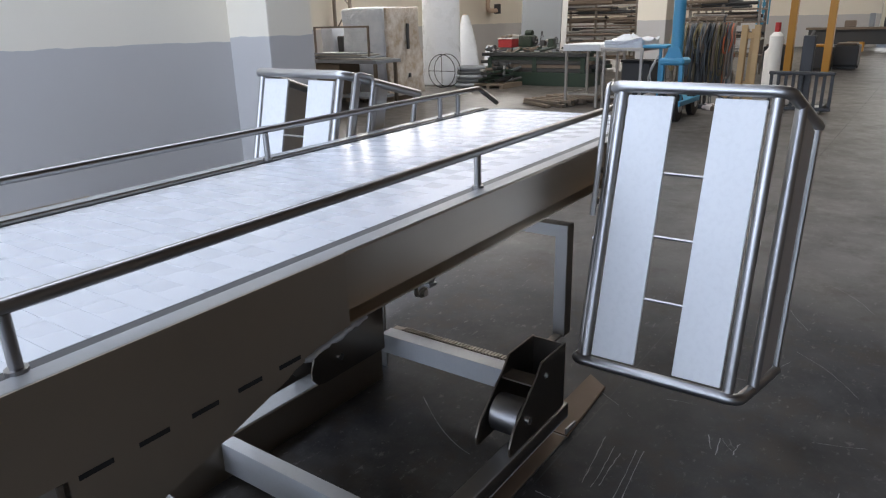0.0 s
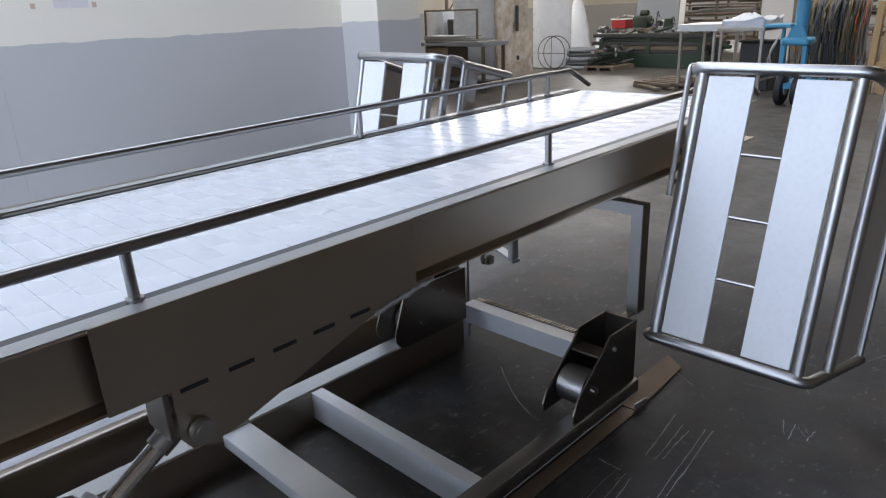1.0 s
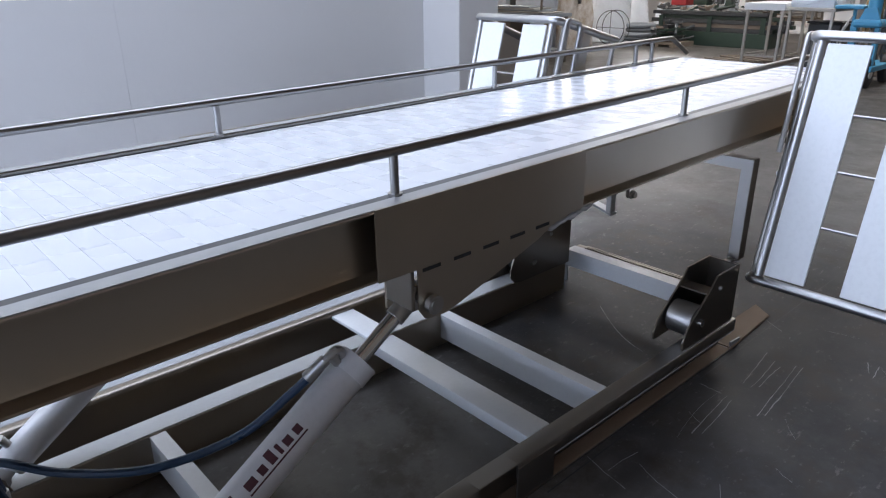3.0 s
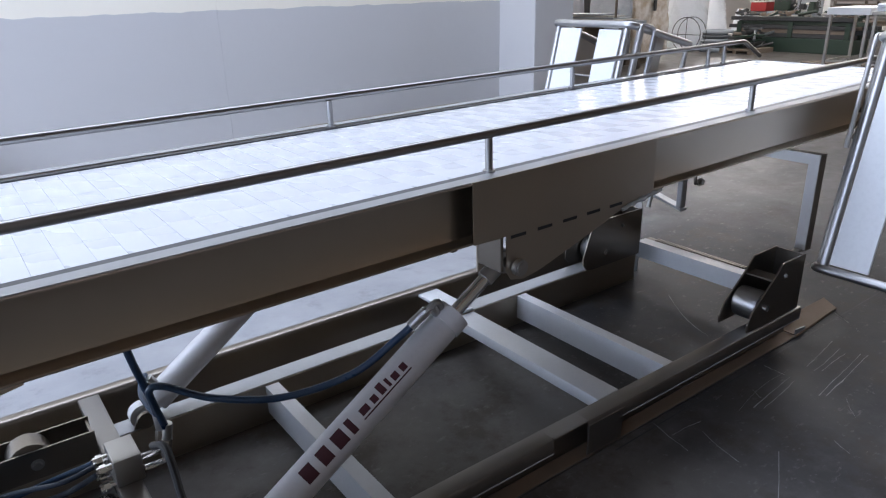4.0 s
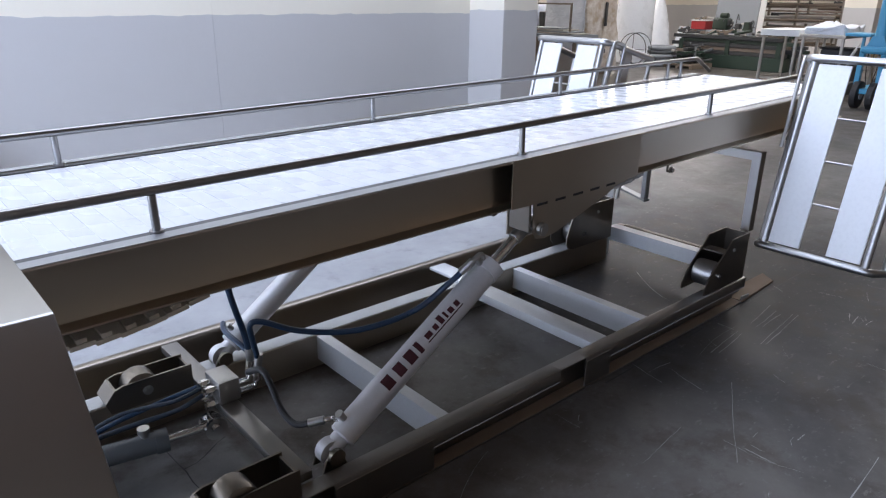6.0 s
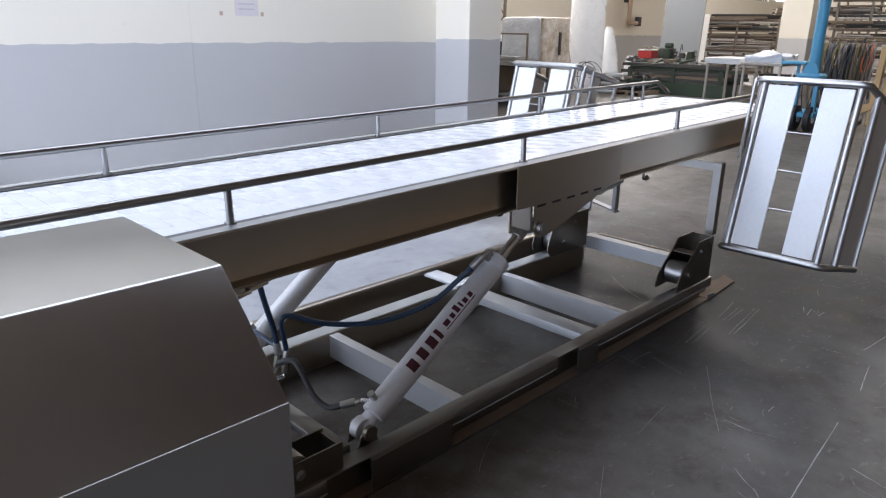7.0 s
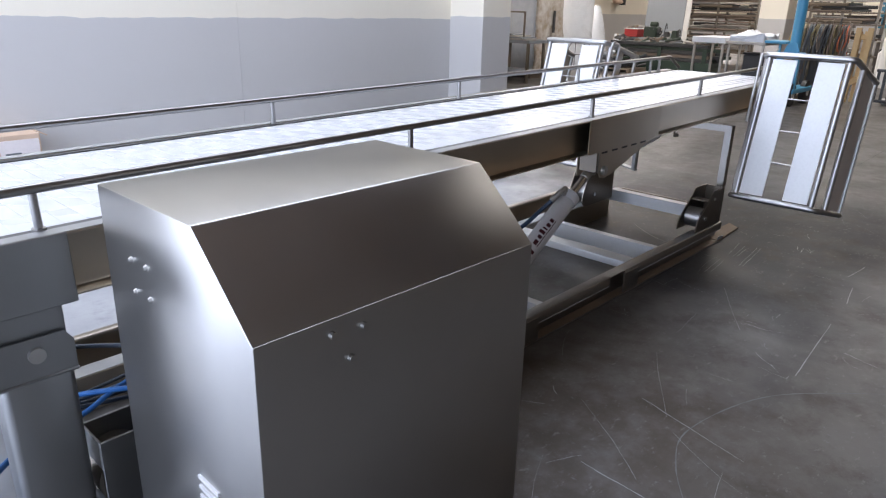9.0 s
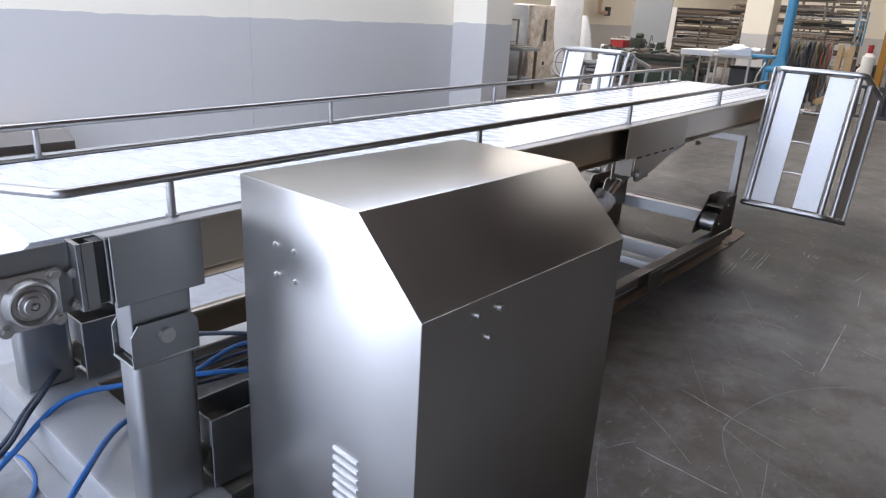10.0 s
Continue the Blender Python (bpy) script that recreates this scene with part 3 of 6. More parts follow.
tube(belt, [(-2.06, -0.40, -0.078), (-2.06, 0.40, -0.078)], 0.055, 20, TILT)
belt = part("belt", belt, M_PLASTIC, conveyor, "white modular plastic belt")
part("end_drum", tube(bm_new(), [(3.46, -0.40, -0.078), (3.46, 0.40, -0.078)], 0.055, 20, TILT), M_PLASTIC, conveyor)
n = int(5.52 / PITCH)
tipped = random.Random(5)
for i in range(n + 1):
    lean = tipped.gauss(0, 0.07)
    for w, y in LAYOUT[i % 2]:
        ob = new("belt_plate", platemesh[w])
        ob.parent = belt
        ob.matrix_local = TILT @ pose(-2.06 + 5.52 * i / n, y, -0.004, tipped.gauss(0, 0.03), lean + tipped.gauss(0, 0.03), 0)
# the belt round the end drums and on its way back, sagging
bm, bm_end = bm_new(), bm_new()
back = []
for cx, sgn in ((-2.06, -1), (3.46, 1)):
    for k in range(1, 5):
        a = math.pi * k / 5
        back.append(pose(cx + sgn * 0.076 * math.sin(a), 0, -0.08 + 0.076 * math.cos(a), 0, sgn * math.degrees(a), 0))
for i in range(n + 1):
    x = -2.06 + 5.52 * i / n
    g = 0.095 * math.exp(-((x + 0.75) / 0.45) ** 2)
    back.append(pose(x, 0, -0.156 - g - 0.012 * math.sin(x * 9), 180, math.degrees(math.atan(-2 * (x + 0.75) / 0.45 ** 2 * g)), 0))
for k, m in enumerate(back):
    for w, y in LAYOUT[k % 2]:
        to = bm_end if k < 8 else bm
        bx(to, -HALF, HALF, y - w / 2 + 0.0006, y + w / 2 - 0.0006, -0.012, 0.0, 0, TILT @ m)
        bx(to, -0.012, 0.012, y - w / 2 + 0.004, y + w / 2 - 0.004, -0.024, -0.0125, 0, TILT @ m)
tagged(part("belt_end", bm_end, M_BELT, conveyor, "white belt curving round the end drums", False), kind="stuff")
tagged(part("returning_belt", bm, M_TAN, conveyor, "yellowed underside of the belt", False), kind="stuff")

# hinge plates on both sides of the frame, with slots and the cylinder eyes
for side in (-1, 1):
    bm = bm_new()
    y0, y1 = sorted((0.4985 * side, 0.502 * side))
    outline = [(0.645, 0.004), (1.378, 0.004), (1.378, -0.163), (1.275, -0.167), (1.235, -0.182), (1.19, -0.206), (1.02, -0.258), (0.88, -0.298), (0.82, -0.307), (0.775, -0.298), (0.757, -0.27), (0.757, -0.167), (0.645, -0.165)]
    prism(bm, outline, "y", y0, y1, TILT)
    plate = part("hinge_plate", bm, M_STEEL, conveyor, "flat brushed plate with a row of slots")
    for sx in (0.80, 0.90, 1.00, 1.10, 1.20):
        sl = bx(bm_new(), sx - 0.028, sx + 0.028, min(0.497 * side, 0.5032 * side), max(0.497 * side, 0.5032 * side), -0.1770, -0.1680, 0, TILT)
        part("slot", sl, M_BLACK, plate, "dark weld slot")
    part("stiffener", bx(bm_new(), 0.74, 0.752, min(0.40 * side, 0.497 * side), max(0.40 * side, 0.497 * side), -0.27, -0.17, 0.002, TILT), M_DARKSTEEL, plate)
    bm = bm_new()
    bx(bm, 0.755, 0.83, min(0.372 * side, 0.38 * side), max(0.372 * side, 0.38 * side), -0.31, -0.166, 0.002, TILT)
    part("inner_ear", bm, M_STEEL, plate)
    bm = bm_new()
    tube(bm, [(0.798, 0.36 * side, 0.758), (0.798, 0.525 * side, 0.758)], 0.016, 14)
    tube(bm, [(0.798, 0.506 * side, 0.758), (0.798, 0.522 * side, 0.758)], 0.024, 16)
    part("pin", bm, M_BEARING, plate)
# gusset behind the hinge plate with its ragged weld
bm = prism(bm_new(), [(1.18, 0.868), (1.52, 0.872), (1.47, 0.848), (1.29, 0.822), (1.20, 0.80)], "y", -0.470, -0.464)
part("gusset", bm, M_STEEL, conveyor)
bead = random.Random(12)
pts = [(1.27 + 0.011 * k, -0.469 + bead.uniform(-0.003, 0.003), 0.818 + 0.00165 * k + bead.uniform(-0.002, 0.002)) for k in range(19)]
bm = tube(bm_new(), pts, 0.007, 8, None, [0.007 + bead.uniform(-0.0025, 0.003) for k in range(19)])
part("weld_seam", bm, M_PICKLED, conveyor, "bright ragged weld bead")

# ground frame: two lipped channels on the floor, set a little towards the operator's side
BX0, BX1, BTOP = -1.80, 2.445, 0.150
NEAR_IN, NEAR_OUT, FAR_IN, FAR_OUT = -0.480, -0.545, 0.330, 0.420


def lipped(bm, x0, x1, web, lip, drop):
    """A channel lying on the floor, its web inside and the upper flange turned down by drop at the lip."""
    k = 1 if lip > web else -1
    t, r = 0.006, 0.010
    pts = [(web, 0.0), (lip, 0.0), (lip, t), (web + k * t, t), (web + k * t, BTOP - t), (lip - k * t, BTOP - t), (lip - k * t, BTOP - drop), (lip, BTOP - drop),
           (lip, BTOP - r), (lip - k * 0.003, BTOP - 0.003), (lip - k * r, BTOP), (web + k * 0.003, BTOP), (web, BTOP - 0.003)]
    if drop <= t:
        pts = [(web, 0.0), (lip, 0.0), (lip, t), (web + k * t, t), (web + k * t, BTOP - t), (lip, BTOP - t), (lip, BTOP - 0.002), (lip - k * 0.002, BTOP), (web + k * 0.003, BTOP), (web, BTOP - 0.003)]
    return prism(bm, pts, "x", x0, x1)


beam = None
for web, lip, spans, covers in ((NEAR_IN, NEAR_OUT, ((BX0, -0.30, 0.052), (-0.30, -0.12, 0.0), (-0.12, 0.93, 0.052), (0.93, 1.09, 0.0), (1.09, BX1, 0.052)), ((-0.12, 0.272), (1.09, 1.262))),
                                (FAR_IN, FAR_OUT, ((BX0, 2.424, 0.0),), ((-0.12, 0.272), (1.09, 1.262)))):
    k = 1 if lip > web else -1
    for i, (x0, x1, drop) in enumerate(spans):
        if i == 0:
            beam = part("ground_beam", lipped(bm_new(), x0, x1, web, lip, drop), M_BEAM if k < 0 else M_CHANNEL, conveyor, "long dark stainless lipped channel on the floor")
        else:
            part("beam_length", lipped(bm_new(), x0, x1, web, lip, drop), M_BEAM, beam)
    for x0, x1 in covers:
        a, b = sorted((lip - k * 0.004, lip + k * 0.002))
        part("cover_plate", bx(bm_new(), x0, x1, a, b, 0.012, BTOP - 0.018, 0.002), M_BEAM, beam)
    if k < 0:
        for x0, x1 in ((BX0, -0.30), (0.272, 0.93), (1.262, BX1)):
            part("lip_edge", bx(bm_new(), x0, x1, lip - 0.001, lip + 0.0065, BTOP - 0.056, BTOP - 0.0515, 0.0006), M_PICKLED, beam, "pale strip along the lower edge of the lip")
        bm = bm_new()
        bx(bm, BX0 + 0.01, BX1 - 0.01, lip + 0.002, web - 0.008, 0.0062, 0.0085, 0.001)
        part("lower_flange", bm, M_DUST, beam, "worn lower flange")
    if k > 0:
        # the top's sky reflection is put into a thin, paler strip
        part("top_strip", bx(bm_new(), BX0 + 0.005, 2.42, FAR_IN + 0.004, FAR_OUT - 0.002, BTOP + 0.0004, BTOP + 0.003, 0.001), M_FLANGE, beam, "pale strip standing in for sky reflected on the beam's top")
        continue
    bm = prism(bm_new(), [(BX1 + 0.001, -0.425), (2.93, -0.428), (2.86, -0.522), (BX1 + 0.001, -0.545)], "z", 0.0, 0.010)
    part("end_plate", bm, M_DUST, beam, "brown rusted floor plate at the beam's end")
    for y, x1 in ((-0.470, 2.56), (-0.540, 2.53)):
        part("lug", prism(bm_new(), [(BX1 + 0.001, 0.0105), (x1, 0.0105), (x1, 0.026), (BX1 + 0.001, 0.034)], "y", y, y + 0.006), M_FLANGE, beam)
bm = bm_new()
bx(bm, -1.6, 2.5, 0.60, 0.655, 0.0, 0.185, 0.018, None, 4)
part("outer_rail", bm, M_DARKSTEEL, conveyor, "dark square rail beside the ground frame")


def angle_bar(x, wide=0.05, tall=0.11, z0=0.036, y1=FAR_IN - 0.001):
    t = 0.006
    outline = [(x, z0), (x + wide, z0), (x + wide, z0 + t), (x + t, z0 + t), (x + t, z0 + tall - t), (x + wide, z0 + tall - t), (x + wide, z0 + tall), (x, z0 + tall)]
    return part("cross_bar", prism(bm_new(), outline, "y", NEAR_IN + 0.001, y1), M_PICKLED, conveyor, "pale pickled channel cross bar")


angle_bar(0.345)
angle_bar(1.576)
bm = bx(bm_new(), 1.208, 1.315, NEAR_IN + 0.001, FAR_IN - 0.001, 0.105, 0.149, 0.003, None, 2)
bx(bm, 1.208, 1.315, FAR_IN, 0.599, 0.1515, 0.166, 0.003, None, 2)
part("cross_bar", bm, M_PICKLED, conveyor, "wide flat stainless cross bar reaching to the outer rail")
angle_bar(2.425, 0.07, 0.084, 0.131)
bm = bm_new()
bx(bm, -0.222, -0.155, NEAR_IN + 0.001, 0.599, 0.1515, 0.1825, 0.004, None, 2)
part("cross_tube", bm, M_BEAM, conveyor, "stainless square tube carrying the valve block")
bm = bm_new()
bx(bm, 2.497, 2.535, NEAR_IN + 0.001, FAR_IN - 0.001, 0.195, 0.212, 0.002)
for k in range(40):
    bx(bm, 2.500, 2.532, -0.34 + k * 0.0155, -0.332 + k * 0.0155, 0.2125, 0.219)
part("toothed_bar", bm, M_DARKSTEEL, conveyor, "dark toothed bar")


def roller_stand(xc, y0, y1, height, steep=False):
    """Two shaped cheeks with a steel roller between them, open towards the near end."""
    cheeks = [(xc - 0.29, BTOP + 0.0034), (xc - 0.295, 0.185), (xc - 0.27, 0.235), (xc - 0.12, height - 0.045), (xc - 0.08, height), (xc + 0.10, height), (xc + 0.10, BTOP + 0.0034)]
    if steep:
        cheeks = [(xc - 0.26, BTOP + 0.0034), (xc - 0.30, 0.162), (xc - 0.325, 0.19), (xc - 0.328, 0.225), (xc - 0.27, height - 0.02), (xc - 0.25, height), (xc + 0.10, height), (xc + 0.10, BTOP + 0.0034)]
    body = bm_new()
    prism(body, cheeks, "y", y0, y0 + 0.007)
    prism(body, cheeks, "y", y1 - 0.007, y1)
    a, b = y0 + 0.0075, y1 - 0.0075
    bx(body, xc + 0.09, xc + 0.097, a, b, BTOP + 0.001, height - 0.002)
    bx(body, xc - 0.13, xc - 0.06, a, b, height - 0.07, height - 0.064)
    ob = part("roller_stand", body, M_DARKSTEEL, conveyor, "shaped steel cheeks holding a roller")
    bm = lathe(bm_new(), (xc - 0.17, a + 0.004, 0.228), (0, 1, 0), [(0.0, 0.055), (0.004, 0.064), (0.018, 0.066), (b - a - 0.026, 0.066), (b - a - 0.012, 0.064), (b - a - 0.008, 0.055)], 26)
    part("roller", bm, M_TUBE, ob, "polished steel roller")
    bm = tube(bm_new(), [(xc - 0.17, a - 0.014, 0.228), (xc - 0.17, b + 0.014, 0.228)], 0.014, 12)
    part("axle", bm, M_CHROME, ob)
    bm = bm_new()
    hexbolt(bm, (xc - 0.05, y0, height - 0.06), (0, -1, 0), 0.007, 0.007)
    part("bolt", bm, M_BEARING, ob)
    return ob


for y0, y1 in ((-0.536, -0.405), (0.310, 0.435)):
    roller_stand(2.322, y0, y1, 0.400, y0 > 0)
# low roller carriages near the valve block
for y0, y1 in ((-0.530, -0.415), (0.262, 0.366)):
    body = bm_new()
    cheeks = [(-0.515, BTOP + 0.002), (-0.53, 0.195), (-0.495, 0.236), (-0.465, 0.246), (-0.2235, 0.246), (-0.2235, BTOP + 0.002)]
    prism(body, cheeks, "y", y0, y0 + 0.007)
    prism(body, cheeks, "y", y1 - 0.007, y1)
    prism(body, [(-0.53, 0.195), (-0.495, 0.236), (-0.488, 0.236), (-0.523, 0.195)], "y", y0 + 0.0075, y1 - 0.0075)
    bx(body, -0.235, -0.228, y0 + 0.0075, y1 - 0.0075, BTOP + 0.002, 0.236)
    ob = part("roller_carriage", body, M_DARKSTEEL, conveyor, "low steel carriage with a roller")
    bm = lathe(bm_new(), (-0.40, y0 + 0.012, 0.204), (0, 1, 0), [(0.0, 0.052), (0.004, 0.059), (0.01, 0.06), (y1 - y0 - 0.034, 0.06), (y1 - y0 - 0.028, 0.059), (y1 - y0 - 0.024, 0.052)], 26)
    part("roller", bm, M_DARKSTEEL, ob)
    bm = bm_new()
    hexbolt(bm, (-0.385, y0, 0.200), (0, -1, 0), 0.012, 0.008)
    part("bolt", bm, M_BEARING, ob)

# upright U frame at the far end
bm = prism(bm_new(), [(-0.485, 0.372), (-0.485, 0.798), (0.425, 0.798), (0.425, 0.0), (0.38, 0.0), (0.38, 0.754), (-0.44, 0.754), (-0.44, 0.372)], "x", 2.513, 2.520)
part("end_frame", bm, M_BEARING, conveyor, "upright stainless angle frame")
for y in (-0.485, 0.419):
    part("frame_flange", bx(bm_new(), 2.5205, 2.568, y, y + 0.006, 0.372 if y < 0 else 0.0, 0.792, 0.001), M_DARKSTEEL, conveyor)
part("frame_flange", bx(bm_new(), 2.5205, 2.568, -0.485, 0.425, 0.7925, 0.798, 0.001), M_DARKSTEEL, conveyor)
part("leg_bracket", bx(bm_new(), 2.4225, 2.5125, -0.478, -0.447, 0.372, 0.380, 0.001), M_DARKSTEEL, conveyor)

# small hangers under the belt frame
for hx, hy in ((-0.24, -0.42), (0.63, -0.42), (1.68, -0.462), (-0.05, 0.39)):
    bm = tube(bm_new(), rounded([(hx - 0.012, hy, 0.872), (hx - 0.012, hy, 0.826), (hx + 0.028, hy, 0.826), (hx + 0.028, hy, 0.836)], 0.008, 3), 0.006, 8)
    hexbolt(bm, (hx + 0.004, hy - 0.006, 0.832), (0, -1, 0), 0.010, 0.012)
    part("hanger", bm, M_DARKSTEEL, conveyor)
bm = bx(bm_new(), 2.800, 2.845, 0.340, 0.372, 0.313, 0.875, 0.003)
prism(bm, [(2.795, 0.335), (2.850, 0.335), (3.02, 0.70), (2.965, 0.70)], "z", 0.298, 0.3125)
part("end_support", bm, M_FLANGE, conveyor)

# lift cylinders
LOW, HIGH = Vector((-0.066, -0.430, 0.182)), Vector((0.797, -0.44, 0.758))
for side in (-1, 1):
    lo, hi = Vector((LOW.x, LOW.y if side < 0 else 0.372, LOW.z)), Vector((HIGH.x, -HIGH.y * side, HIGH.z))
    d = (hi - lo).normalized()
    length = (hi - lo).length
    bm = tube(bm_new(), [lo + d * 0.055, lo + d * 0.06, lo + d * (length - 0.215), lo + d * (length - 0.21)], 0.046, 28, None, [0.041, 0.046, 0.046, 0.043])
    tube(bm, [lo + d * (length - 0.25), lo + d * (length - 0.205)], 0.0495, 28)
    cyl = part("lift_cylinder", bm, M_SILVER, conveyor, "silver painted hydraulic cylinder")
    bm = tube(bm_new(), [lo + d * (length - 0.21), lo + d * (length - 0.045)], 0.019, 18)
    part("piston_rod", bm, M_CHROME, cyl, "chrome piston rod")
    bm = tube(bm_new(), [hi + Vector((0, -0.02, 0)), hi + Vector((0, 0.02, 0))], 0.034, 20)
    tube(bm, [hi - d * 0.075, hi - d * 0.02], 0.025, 14)
    part("rod_eye", bm, M_BEARING, cyl)
    bm = tube(bm_new(), [lo + Vector((0, -0.019, 0)), lo + Vector((0, 0.019, 0))], 0.042, 20)
    tube(bm, [lo, lo + d * 0.07], 0.03, 16)
    part("base_eye", bm, M_SILVER, cyl)
    bm = bm_new()
    for off in (-0.034, 0.026):
        prism(bm, [(lo.x - 0.045, 0.130), (lo.x + 0.045, 0.130), (lo.x + 0.028, 0.178), (lo.x + 0.012, 0.194), (lo.x - 0.012, 0.194), (lo.x - 0.028, 0.178)], "y", lo.y + off, lo.y + off + 0.008)
    tube(bm, [lo + Vector((0, -0.05, 0)), lo + Vector((0, 0.05, 0))], 0.015, 14)
    tube(bm, [lo + Vector((0, -0.052, 0)), lo + Vector((0, -0.036, 0))], 0.028, 14)
    part("base_lug", bm, M_DARKSTEEL, cyl)
    up = Vector((-d.z, 0, d.x))
    for s in (0.10, length - 0.245):
        p = lo + d * s + up * 0.043
        bm = tube(bm_new(), [p, p + up * 0.022, p + up * 0.0221, p + up * 0.034], 0.013, 12, None, [0.012, 0.012, 0.014, 0.014])
        part("port", bm, M_BEARING, cyl)
    if side < 0:
        # printed maker's mark as plain strokes and bars along the barrel
        axis = Vector((0, -0.52, 0.62))
        axis = (axis - d * axis.dot(d)).normalized()
        round_ = d.cross(axis).normalized()

        def on_barrel(s, h):
            a = h / 0.0464
            return lo + d * s + 0.0464 * (math.cos(a) * axis + math.sin(a) * round_)

        def stroke(bm, s0, h0, s1, h1, w):
            k = 4
            ds, dh = s1 - s0, h1 - h0
            ln = math.hypot(ds, dh)
            ns, nh = -dh / ln * w / 2, ds / ln * w / 2
            prev = None
            for i in range(k + 1):
                s, h = s0 + ds * i / k, h0 + dh * i / k
                row = [bm.verts.new(on_barrel(s + ns * q, h + nh * q)) for q in (-1, 1)]
                if prev:
                    bm.faces.new((prev[0], row[0], row[1], prev[1]))
                prev = row

        sgn = 1 if round_.z < 0 else -1
        bm = bm_new()
        s = 0.25
        for w, wide in ((0.052, 0.036), (0.048, 0.034), (0.048, 0.036), (0.022, 0.018)):
            stroke(bm, s + w * 0.5, -0.023 * sgn, s + w * 0.5, 0.021 * sgn, wide)
            s += w + 0.006
        s = 0.462
        for w, tall in ((0.036, 0.020), (0.024, 0.020), (0.024, 0.032), (0.012, 0.026), (0.026, 0.020), (0.024, 0.020)):
            stroke(bm, s + w * 0.5, 0.006 * sgn, s + w * 0.5, (0.006 - tall) * sgn, w * 0.78)
            s += w + 0.006
        stroke(bm, 0.462, 0.0135 * sgn, 0.64, 0.0135 * sgn, 0.004)
        part("printed_mark", bm, M_RED, cyl, "dark red printed mark")

# flat lying travel cylinder, valve block and hoses


def vs(p):
    """Places of the hydraulic set, moved to where the valve block sits."""
    w = max(0.0, min(1.0, (0.45 - p[0]) / 0.45))
    return Vector(p) + Vector((-0.010, 0.005, -0.032)) * w


bm = tube(bm_new(), [(-1.03, 0.185, 0.108), (-0.415, 0.065, 0.108)], 0.036, 24)
tube(bm, [(-0.44, 0.0695, 0.108), (-0.40, 0.0625, 0.108)], 0.041, 24)
travel = part("travel_cylinder", bm, M_GREYHOSE, conveyor, "dark hydraulic cylinder lying flat")
bm = tube(bm_new(), [(-0.415, 0.065, 0.108), (-0.27, 0.038, 0.115)], 0.014, 14)
for y in (-0.004, 0.046):
    tube(bm, [(-0.255, y, 0.118), (-0.255, y + 0.012, 0.118)], 0.040, 20)
tube(bm, [(-0.255, -0.014, 0.118), (-0.255, 0.066, 0.118)], 0.016, 14)
part("piston_rod", bm, M_CHROME, travel)
bm = tube(bm_new(), [(-0.47, 0.075, 0.138), (-0.47, 0.075, 0.158), (-0.47, 0.075, 0.1581), (-0.47, 0.075, 0.176)], 0.013, 12, None, [0.013, 0.013, 0.02, 0.02])
part("port", bm, M_BEARING, travel)
bm = bm_new()
bx(bm, -0.220, -0.144, 0.025, 0.145, 0.183, 0.268, 0.004, None, 2)
valve = part("valve_block", bm, M_BEARING, conveyor, "machined grey valve block with fittings")
for y, z in ((0.045, 0.275), (0.075, 0.25), (0.045, 0.22), (0.10, 0.275), (0.10, 0.22), (0.07, 0.20)):
    bm = tube(bm_new(), [vs((-0.21, y, z)), vs((-0.25, y, z))], 0.011, 10)
    tube(bm, [vs((-0.225, y, z)), vs((-0.242, y, z))], 0.015, 6)
    part("fitting", bm, M_CHROME, valve)
bm = bm_new()
for y in (0.03, 0.09):
    tube(bm, [vs(p) for p in ((-0.13, y, 0.24), (-0.075, y, 0.24), (-0.06, y, 0.30))], 0.011, 10)
    tube(bm, [vs((-0.068, y, 0.26)), vs((-0.058, y, 0.31))], 0.016, 8)
part("elbow", bm, M_CHROME, valve)


def hose(ctrl, r=0.0105, name="hose", material=None, parent=None, label="dark blue hydraulic hose"):
    pts = curve_pts([vs(p) for p in ctrl], 8)
    ob = part(name, tube(bm_new(), pts, r, 10), material or M_BLUEHOSE, parent or conveyor, label)
    return ob


def ferrule(a, b, parent, r=0.0145):
    a, b = vs(a), vs(b)
    part("ferrule", tube(bm_new(), [a, b], r, 12), M_BEARING, parent, "bright crimped ferrule")


h = hose([(-0.052, 0.03, 0.33), (-0.075, 0.015, 0.43), (-0.085, 0.0, 0.495), (-0.05, -0.02, 0.505), (0.05, -0.10, 0.465), (0.20, -0.22, 0.455), (0.37, -0.31, 0.495), (0.48, -0.37, 0.585), (0.535, -0.42, 0.66)])
ferrule((-0.058, 0.03, 0.31), (-0.050, 0.028, 0.36), h)
ferrule((0.50, -0.41, 0.635), (0.54, -0.43, 0.675), h)
tip = tube(bm_new(), rounded([(0.535, -0.43, 0.67), (0.57, -0.44, 0.70), (0.585, -0.435, 0.665)], 0.015, 3), 0.011, 10)
part("elbow", tip, M_BEARING, h)
h = hose([(-0.057, 0.09, 0.33), (-0.07, 0.09, 0.42), (-0.10, 0.10, 0.56), (-0.12, 0.12, 0.72), (-0.13, 0.15, 0.86)], 0.0115)
ferrule((-0.058, 0.09, 0.31), (-0.06, 0.09, 0.36), h)
h = hose([(-0.10, 0.02, 0.31), (-0.085, -0.06, 0.345), (-0.085, -0.12, 0.315), (-0.09, -0.20, 0.255), (-0.08, -0.27, 0.235), (-0.05, -0.315, 0.25)], 0.0115, "hose", M_BLACK, None, "black hydraulic hose")
ferrule((-0.055, -0.312, 0.249), (-0.015, -0.345, 0.262), h)
